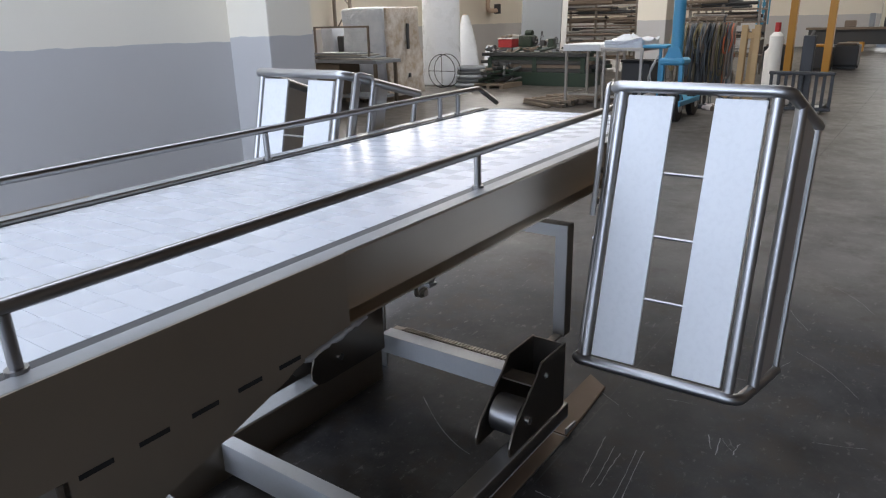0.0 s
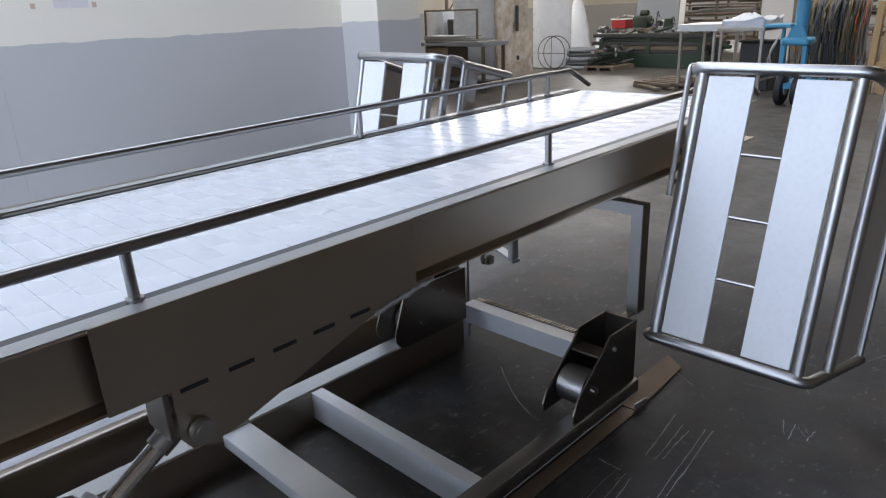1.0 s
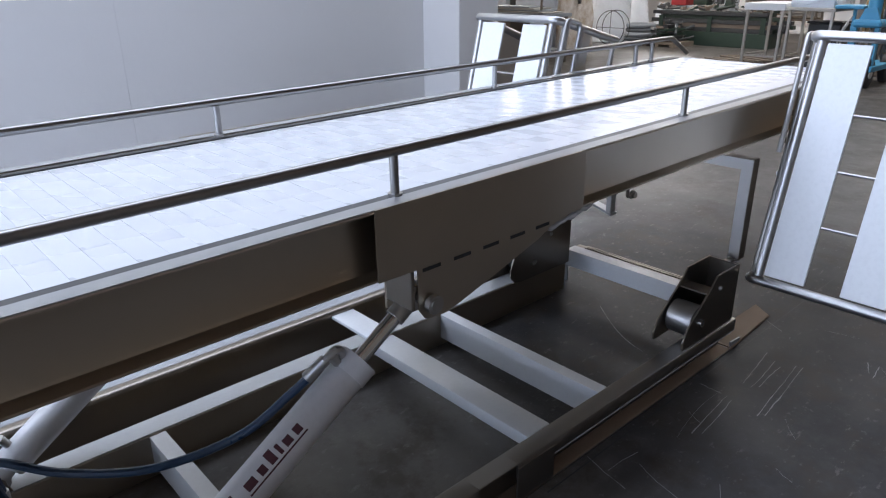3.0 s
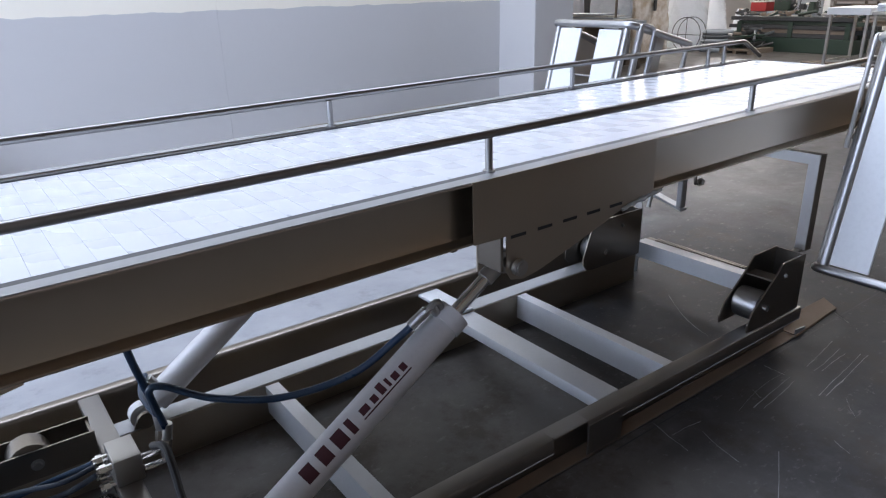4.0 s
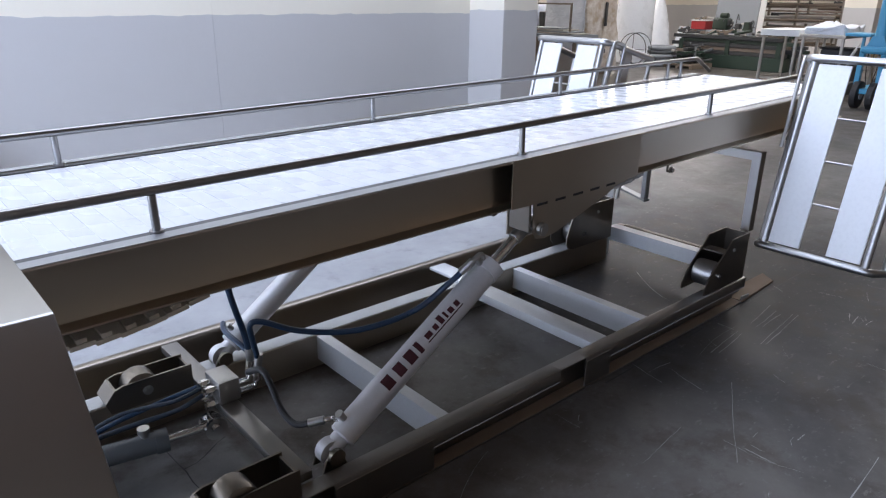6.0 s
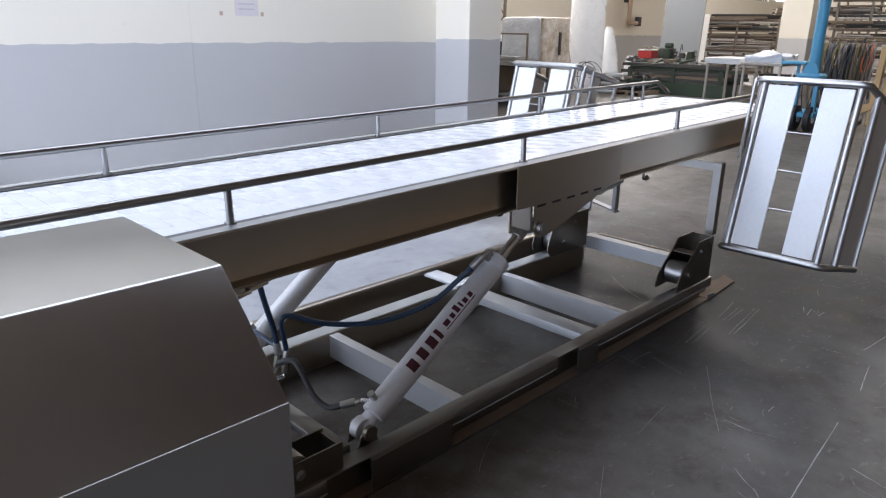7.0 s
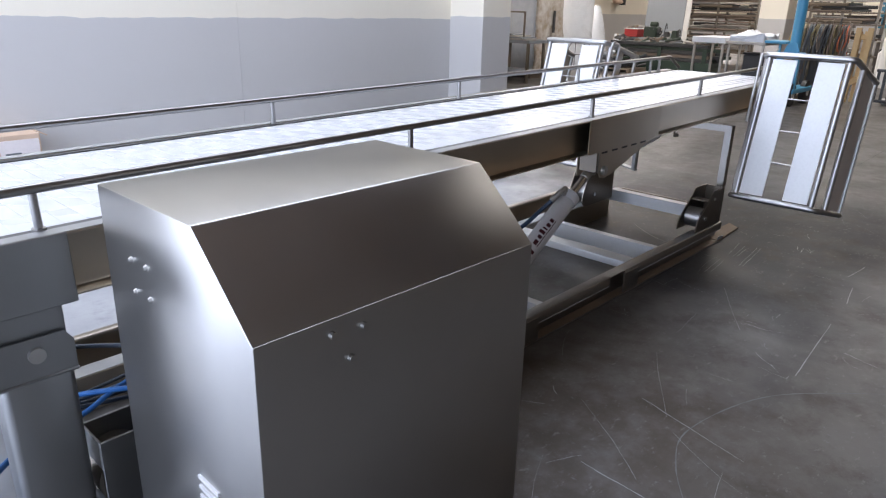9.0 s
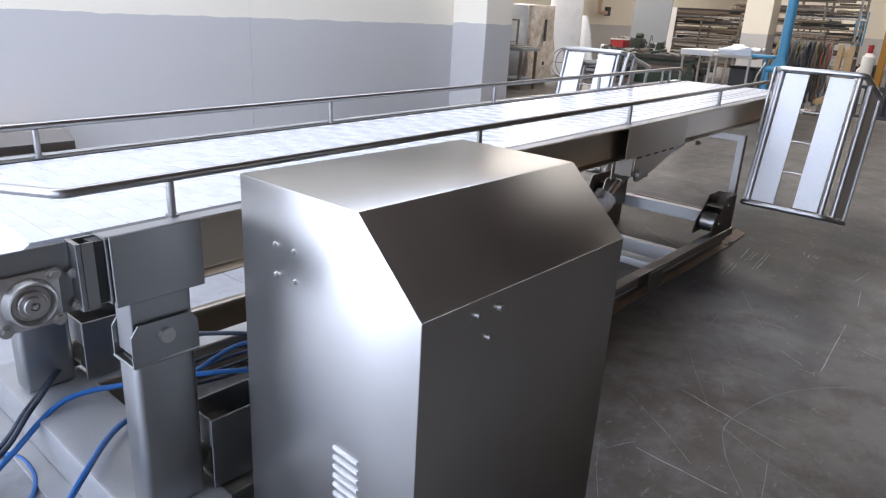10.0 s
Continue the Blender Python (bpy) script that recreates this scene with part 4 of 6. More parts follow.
part("elbow", tube(bm_new(), rounded([vs((-0.015, -0.345, 0.262)), vs((0.01, -0.360, 0.265)), (-0.02, -0.425, 0.262), (0.0, -0.432, 0.245)], 0.015, 3), 0.009, 8), M_CHROME, h)
h = hose([(-0.055, 0.10, 0.34), (-0.07, 0.20, 0.36), (-0.05, 0.32, 0.34), (-0.02, 0.40, 0.33)], 0.0105)
for k, (dy, dz) in enumerate(((0.0, 0.0), (0.025, -0.03), (0.045, 0.02), (0.012, 0.035))):
    hose([(-0.25, 0.07 + dy, 0.25 + dz * 0.6), (-0.34, 0.09 + dy * 1.4, 0.215 + dz * 0.8), (-0.50, 0.145 + 0.02 * k, 0.185 + dz * 0.5), (-0.75, 0.175 + 0.025 * k, 0.155 - 0.012 * k), (-1.2, 0.15 + 0.05 * k, 0.12 + 0.01 * k), (-1.6, 0.1 + 0.02 * k, 0.2)], 0.0085 - 0.001 * (k % 2), "hose", M_BLUEHOSE if k == 2 else M_HOSE)
part("clamp", tube(bm_new(), [vs((-0.78, 0.19, 0.15)), vs((-0.68, 0.19, 0.165))], 0.013, 8), M_CHROME, conveyor)

# ---- near end: columns, hinge heads, drive plates and bearings ----
for side in (-1, 1):
    a, b = sorted((0.395 * side, 0.493 * side))
    bm = bx(bm_new(), -1.918, -1.747, a, b, 0.16, 0.640, 0.018, None, 3)
    col = part("column", bm, M_GREYSTEEL, conveyor, "brushed square column")
    bm = bm_new()
    for y in ((0.390, 0.396), (0.494, 0.500)):
        a, b = sorted((y[0] * side, y[1] * side))
        prism(bm, [(-1.923, 0.637), (-1.923, 0.715), (-1.903, 0.743), (-1.762, 0.743), (-1.742, 0.715), (-1.742, 0.637)], "y", a, b)
    a, b = sorted((0.388 * side, 0.502 * side))
    bx(bm, -1.926, -1.739, a, b, 0.627, 0.6365, 0.003)
    part("hinge_head", bm, M_GREYSTEEL, col)
    bm = tube(bm_new(), [(-1.832, 0.38 * side, 0.700), (-1.832, 0.512 * side, 0.700)], 0.02, 18)
    part("pin", bm, M_BEARING, col)
    a, b = sorted((0.404 * side, 0.486 * side))
    bm = bx(bm_new(), -1.914, -1.752, a, b, 0.655, 0.83, 0.003)
    part("hinge_tongue", bm, M_GREYSTEEL, conveyor)
    a, b = sorted((0.4975 * side, 0.5035 * side))
    bm = bx(bm_new(), -1.952, -1.719, a, b, -0.178, 0.003, 0.002, TILT)
    part("end_cover", bm, M_GREYSTEEL, conveyor, "flat brushed cover plate")
    bm = bm_new()
    a, b = sorted((0.44 * side, 0.50 * side))
    bx(bm, -1.961, -1.955, a, b, -0.165, 0.0, 0.001, TILT)
    bx(bm, -2.026, -2.014, a, b, -0.165, 0.0, 0.001, TILT)
    bx(bm, -2.013, -1.962, min(0.440 * side, 0.446 * side), max(0.440 * side, 0.446 * side), -0.165, -0.002, 0, TILT)
    bx(bm, -2.013, -1.986, min(0.496 * side, 0.50 * side), max(0.496 * side, 0.50 * side), -0.165, 0.0, 0, TILT)
    part("slot_frame", bm, M_GREYSTEEL, conveyor)
    # a black filling gives the slot its dark inside
    part("slot_shade", bx(bm_new(), -1.9855, -1.962, min(0.447 * side, 0.488 * side), max(0.447 * side, 0.488 * side), -0.160, -0.006, 0, TILT), M_BLACK, conveyor, "black block standing in for shade inside the slot")
    a, b = sorted((0.455 * side, 0.462 * side))
    bm = bx(bm_new(), -2.30, -2.027, a, b, -0.165, 0.0, 0.002, TILT)
    bx(bm, -2.30, -2.027, a, b + 0.03 if side > 0 else b, -0.172, -0.166, 0.001, TILT)
    drive = part("drive_plate", bm, M_GREYSTEEL, conveyor, "brushed end plate with a flange bearing")
    y0 = 0.4625 * side
    bm = bm_new()
    a, b = sorted((y0, y0 + 0.012 * side))
    bx(bm, -2.190, -2.057, a, b, 0.799, 0.932, 0.006, None, 2)
    lathe(bm, (-2.123, y0, 0.865), (0, side, 0), [(0.010, 0.058), (0.020, 0.056), (0.034, 0.051), (0.036, 0.047), (0.030, 0.043), (0.020, 0.040), (0.020, 0.032), (0.030, 0.031), (0.032, 0.029)], 32)
    bearing = part("flange_bearing", bm, M_BEARING, drive, "cast square flange bearing")
    bm = lathe(bm_new(), (-2.123, y0, 0.865), (0, side, 0), [(0.030, 0.022), (0.040, 0.022), (0.042, 0.020), (0.042, 0.010), (0.036, 0.008), (0.036, 0.006), (0.046, 0.006), (0.047, 0.004)], 24)
    part("shaft_end", bm, M_BEARING, bearing)
    for sx in (-0.055, 0.055):
        for sz in (-0.055, 0.055):
            bm = bm_new()
            hexbolt(bm, (-2.123 + sx, y0 + 0.012 * side, 0.865 + sz), (0, side, 0), 0.010, 0.010)
            part("bolt", bm, M_BEARING, bearing)
    for sz in (0.03, 0.11):
        bm = bm_new()
        hexbolt(bm, (-2.027, y0 + 0.012 * side, 0.802 + sz), (0, side, 0), 0.008, 0.008)
        part("bolt", bm, M_BEARING, drive)
# wide cross beam at the near end with its floor plate
bm = bm_new()
bx(bm, -1.95, -1.70, -0.56, 0.70, 0.012, 0.158, 0.012, None, 2)
bx(bm, -2.02, -1.66, -0.60, 0.76, 0.0, 0.012, 0.002)
part("end_beam", bm, M_FLANGE, conveyor, "wide stainless beam across the near end")
for side in (-1, 1):
    a, b = sorted((0.36 * side, 0.50 * side))
    bk = part("wheel_bracket", bx(bm_new(), -1.518, -1.51, a + 0.0085, b - 0.0085, 0.16, 0.388, 0.001), M_GREYSTEEL, conveyor)
    for y in (a, b - 0.008):
        part("cheek", bx(bm_new(), -1.725, -1.51, y, y + 0.008, 0.16, 0.388, 0.002), M_GREYSTEEL, bk)
    part("front_lip", bx(bm_new(), -1.725, -1.718, a + 0.0085, b - 0.0085, 0.30, 0.388, 0.001), M_GREYSTEEL, bk)
    part("wheel", tube(bm_new(), [(-1.655, a + 0.012, 0.25), (-1.655, b - 0.012, 0.25)], 0.083, 24), M_DARKSTEEL, bk)
# drive motor cover on the far side
bm = prism(bm_new(), [(0.58, 0.82), (0.58, 1.005), (0.63, 1.042), (0.80, 1.042), (0.86, 1.0), (0.86, 0.82)], "x", -2.40, -1.585)
part("motor_cover", bm, M_MOTOR, conveyor, "folded stainless motor cover")
bm = bx(bm_new(), -2.2, -1.7, 0.506, 0.579, 0.82, 0.95, 0.002)
part("motor_bracket", bm, M_DARKSTEEL, conveyor)

# ---- control cabinet ----
cab = thing("control_cabinet", (-1.285, -0.93, 0), "brushed stainless control cabinet with a sloping front top edge", "cabinet")
cab.matrix_world = pose(-1.285, -0.93, 0)
inv = pose(1.285, 0.93, 0)
CY0, CY1, CYM = -1.246, -0.632, -1.056
bm = prism(bm_new(), [(CY1, 0.05), (CY0, 0.05), (CY0, 0.943), (CYM, 1.129), (CY1, 1.129)], "x", -1.682, -0.841, inv)
bmesh.ops.bevel(bm, geom=list(bm.edges), offset=0.004, segments=2, affect="EDGES", profile=0.5)
body = part("body", bm, M_CAB, cab)
# a thin bright bead drawn for the reflection on the bent edge
bm = tube(bm_new(), [(-1.679, CY0 + 0.0005, 0.943), (-0.844, CY0 + 0.0005, 0.943)], 0.0017, 8, inv)
part("fold", bm, M_BEARING, cab, "thin bead added for the glint along the sheet's edge")
bm = bx(bm_new(), -1.65, -0.88, CY0 + 0.03, CY1 - 0.03, 0.0, 0.049, 0.002, inv)
part("plinth", bm, M_DARK, cab, "dark recessed plinth")
for y, z in ((-0.770, 0.984), (-0.841, 0.984), (-0.773, 0.909), (-0.845, 0.911)):
    bm = tube(bm_new(), [(-1.6815, y, z), (-1.689, y, z)], 0.0075, 12, inv, [0.008, 0.004])
    part("rivet", bm, M_BEARING, cab)
for x, z in ((-1.506, 0.910), (-1.425, 0.905), (-1.460, 0.843)):
    bm = tube(bm_new(), [(x, CY0 + 0.001, z), (x, CY0 - 0.011, z)], 0.0085, 10, inv)
    part("bolt", bm, M_BEARING, cab)
for k in range(9):
    z = 0.522 - 0.026 * k
    y0, y1 = -1.069, -0.985
    bm = bm_new()
    prism(bm, [(y0, z), (y1, z + 0.004), (y1, z + 0.013), (y0, z + 0.009)], "x", -1.6875, -1.6815, inv)
    part("louvre", bm, M_SILVER, cab, "raised vent louvre")

# ---- guard baskets at the sides of the far end ----


def basket(at, side, depth, inner):
    """A tilted tube basket: u runs outwards, v back, w up."""
    ob = thing("guard_basket", at, "leaning stainless tube guard with white strips on the conveyor side", "guard", "guards at the conveyor end")
    tiltm = Matrix.Rotation(radians(13.8), 4, "Y") @ Matrix(((0, 1, 0, 0), (side, 0, 0, 0), (0, 0, 1, 0), (0, 0, 0, 1)))
    ob.matrix_world = pose(*at)
    R, width, height = 0.019, 0.545, 0.940
    for name, z, back, rise in (("top_hoop", height, inner, 0.0), ("bottom_hoop", 0.0, 0.12, 0.0)):
        pts = rounded([(0.0, back, z + rise), (0.0, 0.0, z), (width, 0.0, z), (width + 0.022, depth, z - (0.035 if z > 0.5 else 0.0))], 0.045, 6)
        part(name, tube(bm_new(), pts, R, 14, tiltm), M_TUBE, ob, "bent round stainless tube")
    for u, v, r in ((0.0, 0.075, R), (0.035, 0.012, R * 0.92), (0.512, 0.012, R * 0.92), (width + 0.010, 0.18, R)):
        part("tube_upright", tube(bm_new(), [(u, v, 0.012), (u, v, height - 0.012)], r, 14, tiltm), M_TUBE, ob)
    part("tube_upright", tube(bm_new(), [(width + 0.02, depth - 0.015, 0.0), (width + 0.02, depth - 0.015, height - 0.035)], 0.013, 10, tiltm), M_TUBE, ob)
    if inner > 0.3:
        for v in (0.21, inner - 0.02):
            part("tube_upright", tube(bm_new(), [(0.0, v, 0.012), (0.0, v, height)], 0.013, 12, tiltm), M_TUBE, ob)
        part("side_strip", bx(bm_new(), -0.004, 0.002, 0.224, 0.285, 0.03, height + 0.01, 0.001, tiltm), M_BEARING, ob, "flat brushed strip")
    for u0, u1 in ((0.060, 0.210), (0.337, 0.488)):
        bm = bx(bm_new(), u0, u1, 0.0, 0.012, 0.026, height - 0.026, 0.0015, tiltm)
        part("white_strip", bm, M_PLASTIC, ob, "white plastic strip")
    for z in (0.254, 0.463, 0.669):
        part("rung", tube(bm_new(), [(0.208, 0.008, z), (0.339, 0.008, z)], 0.005, 8, tiltm), M_TUBE, ob)
    bm = prism(bm_new(), [(0.190, 0.022), (depth - 0.045, 0.022), (depth - 0.045, height - 0.058), (0.190, height - 0.03)], "x", width + 0.013, width + 0.016, tiltm)
    part("side_sheet", bm, M_SIDESHEET, ob, "brushed side sheet")
    bm = tube(bm_new(), rounded([(-0.022, 0.09, 0.42), (-0.03, 0.15, 0.42), (-0.03, 0.15, 0.955), (-0.03, 0.04, 0.955), (-0.022, 0.04, 0.50)], 0.03, 4), 0.010, 10, tiltm)
    part("side_bow", bm, M_TUBE, ob, "bent bow beside the belt")
    for z in (0.55, 0.66):
        part("hook", tube(bm_new(), [(0.0, 0.08, z), (-0.045, 0.12, z)], 0.011, 10, tiltm), M_DARKSTEEL, ob)
    return ob


basket((2.412, -0.574, 0.358), -1, 0.57, 0.14)
basket((2.334, 0.567, 0.372), 1, 0.46, 0.52)

# ---- along the side wall ----
bm = bx(bm_new(), -0.66, -0.33, 4.20, 4.52, 0.0, 0.42, 0.004)
carton = single("cardboard_box", bm, M_CARD, "open brown cardboard box with a pale printed label", "box")
bm = bx(bm_new(), -0.645, -0.345, 4.195, 4.1992, 0.06, 0.38)
part("label", bm, M_LABEL, carton, "pale label with unreadable print")
for k in range(3):
    part("print_bar", bx(bm_new(), -0.61, -0.43 - 0.03 * k, 4.193, 4.1948, 0.14 + 0.06 * k, 0.155 + 0.06 * k), M_GREYHOSE, carton)
bm = prism(bm_new(), [(-0.33, 0.42), (-0.27, 0.39), (-0.266, 0.398), (-0.33, 0.428)], "y", 4.21, 4.51)
part("flap", bm, M_CARD, carton)
bm = bm_new()
bx(bm, 2.33, 2.595, 4.5585, 4.5598, 1.60, 1.95)
paper = single("paper_sheet", bm, M_LABEL, "pale printed paper sheet taped to the wall", "paper")
for k in range(4):
    part("print_bar", bx(bm_new(), 2.37, 2.55, 4.5575, 4.5584, 1.66 + 0.05 * k, 1.672 + 0.05 * k), M_FAINT, paper)
for x in (2.16, 2.62):
    part("tape", bx(bm_new(), x, x + 0.035, 4.5578, 4.5595, 1.60, 1.64), M_CARD, paper)

# ---- cables by the near end ----


def cable(ctrl, r, material, label):
    return single("cable", tube(bm_new(), curve_pts(ctrl, 8), r, 10), material, label, "cable", "cables on the floor")


B = "blue power cable lying over the end beam"
cable([(-2.75, -0.25, 0.011), (-2.35, 0.0, 0.011), (-2.06, 0.16, 0.10), (-1.85, 0.235, 0.185), (-1.62, 0.17, 0.19), (-1.42, 0.05, 0.20), (-1.22, 0.0, 0.16), (-0.95, -0.1, 0.10), (-0.9, -0.45, 0.2)], 0.010, M_CABLE, B)
cable([(-2.35, -0.62, 0.011), (-2.12, -0.37, 0.16), (-1.98, -0.23, 0.20), (-1.80, -0.05, 0.19), (-1.60, 0.04, 0.17), (-1.42, 0.10, 0.20), (-1.18, 0.16, 0.20), (-0.98, 0.10, 0.12), (-0.95, -0.2, 0.14)], 0.010, M_CABLE, B)
cable([(-2.60, 0.25, 0.008), (-2.30, 0.42, 0.008), (-2.05, 0.35, 0.008), (-2.0, 0.18, 0.008), (-2.08, 0.0, 0.008), (-2.35, -0.2, 0.008)], 0.008, M_CABLE, "thin blue cable lying in a loop on the floor")
for k in range(2):
    cable([(-2.4, 0.15 - 0.04 * k, 0.01), (-2.1, 0.20 - 0.03 * k, 0.10), (-1.95, 0.26 - 0.02 * k, 0.20), (-1.72, 0.48, 0.215), (-1.50, 0.525, 0.205), (-1.27, 0.36, 0.20), (-1.13, 0.23, 0.20), (-0.95, 0.15, 0.14)], 0.0095, M_HOSE, "black cable lying over the end beam")

# ---- scratches and joints in the floor ----


def scratch(bm, pts, w):
    pts = [Vector((*p, 0.0008)) for p in pts]
    prev = None
    for i, p in enumerate(pts):
        d = pts[min(i + 1, len(pts) - 1)] - pts[max(i - 1, 0)]
        nrm = Vector((-d.y, d.x, 0)).normalized() * w / 2 * random.uniform(0.3, 1.2)
        row = (bm.verts.new(p - nrm), bm.verts.new(p + nrm))
        if prev:
            bm.faces.new((prev[0], row[0], row[1], prev[1]))
        prev = row


random.seed(7)
bm = bm_new()


def rough_line(a, b, w, bend=0.01, n=9):
    a, b = Vector((*a, 0)), Vector((*b, 0))
    off = Vector((-(b - a).y, (b - a).x, 0)).normalized()
    pts = [a.lerp(b, i / n) + off * bend * math.sin(math.pi * i / n) + off * random.uniform(-0.002, 0.002) for i in range(n + 1)]
    scratch(bm, [(p.x, p.y) for p in pts], w)


for a, b in (((2.23, -0.70), (2.53, -0.66)), ((2.225, -0.735), (2.49, -0.713)), ((2.25, -0.755), (2.46, -0.747)), ((2.06, -0.835), (2.51, -0.79)), ((2.08, -0.852), (2.52, -0.812)),
             ((1.794, -0.724), (2.10, -0.698)), ((1.82, -0.75), (2.09, -0.725)), ((2.109, -0.589), (2.105, -0.677)), ((2.664, -1.008), (2.75, -0.976)), ((2.635, -1.03), (2.75, -1.02)), ((2.67, -1.083), (2.75, -1.088)), ((2.64, -1.42), (2.37, -1.39)), ((1.418, -1.28), (1.474, -1.283)), ((0.83, -1.56), (1.54, -1.516)), ((1.22, -1.18), (1.217, -1.29)), ((1.236, -1.65), (1.18, -1.815)),
             ((-0.39, -1.21), (-0.41, -1.56)), ((0.16, -1.16), (0.03, -1.63)), ((1.9, -1.5), (2.2, -1.46))):
    rough_line(a, b, 0.004, random.uniform(-0.003, 0.003))
for k in range(70):
    x, y = random.uniform(-0.5, 4.5), random.uniform(-3.2, -0.6)
    a = random.gauss(0.3, 0.8)
    ln = random.uniform(0.03, 0.18)
    rough_line((x, y), (x + ln * math.cos(a), y + ln * math.sin(a)), random.uniform(0.001, 0.003), 0.004, 4)
for k in range(34):
    x, y = random.uniform(-1.0, 4.5), random.uniform(-3.4, -0.6)
    a = random.gauss(0.5, 0.7)
    ln = random.uniform(0.12, 0.6)
    rough_line((x, y), (x + ln * math.cos(a), y + ln * math.sin(a)), random.uniform(0.0008, 0.002), random.uniform(-0.03, 0.03), 7)
scratch(bm, [(2.39 - 0.24 * math.sin(t * 1.3), 0.083 - 0.38 * t) for t in [i / 10 for i in range(11)]], 0.004)
tagged(part("floor_scratches", bm, M_SCRATCH, floor, "pale scratches scraped into the concrete", False), kind="stuff")
bm = bm_new()
pts = [Vector((-0.40, -1.62, 0)), Vector((-0.16, -1.46, 0)), Vector((0.09, -1.40, 0)), Vector((0.53, -1.52, 0)), Vector((0.85, -1.79, 0)), Vector((1.2, -2.2, 0))]
scratch(bm, [(p.x, p.y) for p in curve_pts(pts, 8)], 0.006)
tagged(part("floor_stain", bm, M_MARK, floor, "faint pale curved tyre mark", False), kind="stuff")
bm = bm_new()
scratch(bm, [(-0.55 + 0.03 * math.sin(k * 1.9), 0.9 + 0.14 * k) for k in range(14)], 0.006)
for line in (((-0.39, 0.20), (-0.385, 0.11), (-0.382, 0.057), (-0.376, 0.0), (-0.38, -0.07), (-0.37, -0.2)), ((-0.376, 0.015), (-0.33, 0.02), (-0.30, 0.035), (-0.262, 0.06), (-0.225, 0.085), (-0.19, 0.10))):
    scratch(bm, line, 0.006)
for a, b in (((1.2, -0.575), (34.0, -0.40)), ((9.0, 8.0), (9.4, -8.9))):
    scratch(bm, [(a[0] + (b[0] - a[0]) * t / 20, a[1] + (b[1] - a[1]) * t / 20) for t in range(21)], 0.005)
tagged(part("floor_joint", bm, M_BLACK, floor, "dark saw-cut floor joint", False), kind="stuff")

# ---- far part of the hall ----


def crumpled(bm, amount, seed):
    for v in bm.verts:
        p = v.co * 2.7 + Vector((seed, seed * 1.7, 0))
        v.co += Vector((noise.noise(p), noise.noise(p + Vector((9, 0, 0))), noise.noise(p + Vector((0, 9, 0))) * 0.6)) * amount


# machine wrapped in stretch film
wm = thing("wrapped_machine", (11.15, 7.6, 0), "tall machine wrapped in crumpled clear film on a pallet", "machine")
wm.matrix_world = Matrix()
bm = bx(bm_new(), 10.70, 11.60, 7.12, 8.16, 0.12, 1.75, 0.05, None, 2)
bmesh.ops.subdivide_edges(bm, edges=list(bm.edges), cuts=11, use_grid_fill=True)
crumpled(bm, 0.035, 3.0)
part("film_cover", bm, M_FILM, wm, "crumpled stretch film")
# the side turned from the light, its shade in the film colour
bm = bx(bm_new(), 10.72, 11.66, 7.05, 7.118, 0.13, 1.74, 0.02, None, 2)
bmesh.ops.subdivide_edges(bm, edges=list(bm.edges), cuts=11, use_grid_fill=True)
for v in bm.verts:
    v.co.x += 0.22 * max(0.0, 1.0 - v.co.z / 1.7) if v.co.x > 11.4 else 0.0
crumpled(bm, 0.035, 8.0)
part("film_side", bm, M_FILMBROWN, wm, "crumpled brown film, this side's shade put into its colour")
part("dark_gap", bx(bm_new(), 11.25, 11.33, 7.00, 7.03, 0.98, 1.45, 0.01), M_DARK, wm, "dark gap in the wrapping")
part("dark_gap", bx(bm_new(), 11.28, 11.35, 7.00, 7.03, 0.45, 0.53, 0.01), M_DARK, wm)
for y in (7.12, 7.6, 8.04):
    part("pallet_runner", bx(bm_new(), 10.66, 11.64, y, y + 0.1, 0.0, 0.10), M_OLDWOOD, wm)
part("pallet_deck", bx(bm_new(), 10.64, 11.66, 7.08, 8.2, 0.10, 0.118), M_OLDWOOD, wm)


def film_roll(x, y, r, h, tip=0.95, lean=0.0):
    ob = single("film_roll", tube(bm_new(), [(0, 0, 0), (0, 0, 0.02), (0, 0, h * 0.55), (0, 0, h * 0.8), (0, 0, h)], r, 32, None, [r - 0.02, r, r * (0.6 + 0.4 * tip), r * (0.3 + 0.7 * tip), r * tip]), M_MILKY, "upright thick roll of milky packing film", "roll", "film rolls")
    part("core", tube(bm_new(), [(0, 0, h - 0.005), (0, 0, h + 0.012)], r * 0.12, 16), M_CARD, ob)
    ob.matrix_world = pose(x, y, 0, 0, lean, 0)
    return ob


film_roll(14.55, 8.53, 0.46, 2.4)
film_roll(16.0, 8.78, 0.40, 1.60, 0.2)
film_roll(16.1, 8.1, 0.22, 0.85, 0.4)

# wire hoop stand
hoop = thing("wire_hoop", (13.7, 7.95, 0), "thin dark wire reel hoop standing on the floor", "hoop")
hoop.matrix_world = Matrix.Translation((-0.6, -0.42, 0))
for dx in (0.0, 0.22):
    ring = [(14.3 + dx, 8.36 + 0.37 * math.cos(a), 0.38 + 0.37 * math.sin(a)) for a in [2 * math.pi * i / 32 for i in range(33)]]
    part("ring", tube(bm_new(), ring, 0.010, 6), M_DARK, hoop)
part("spoke", tube(bm_new(), [(14.3, 7.99, 0.38), (14.3, 8.73, 0.38)], 0.008, 6), M_DARK, hoop)
part("spoke", tube(bm_new(), [(14.3, 8.36, 0.01), (14.3, 8.36, 0.75)], 0.008, 6), M_DARK, hoop)

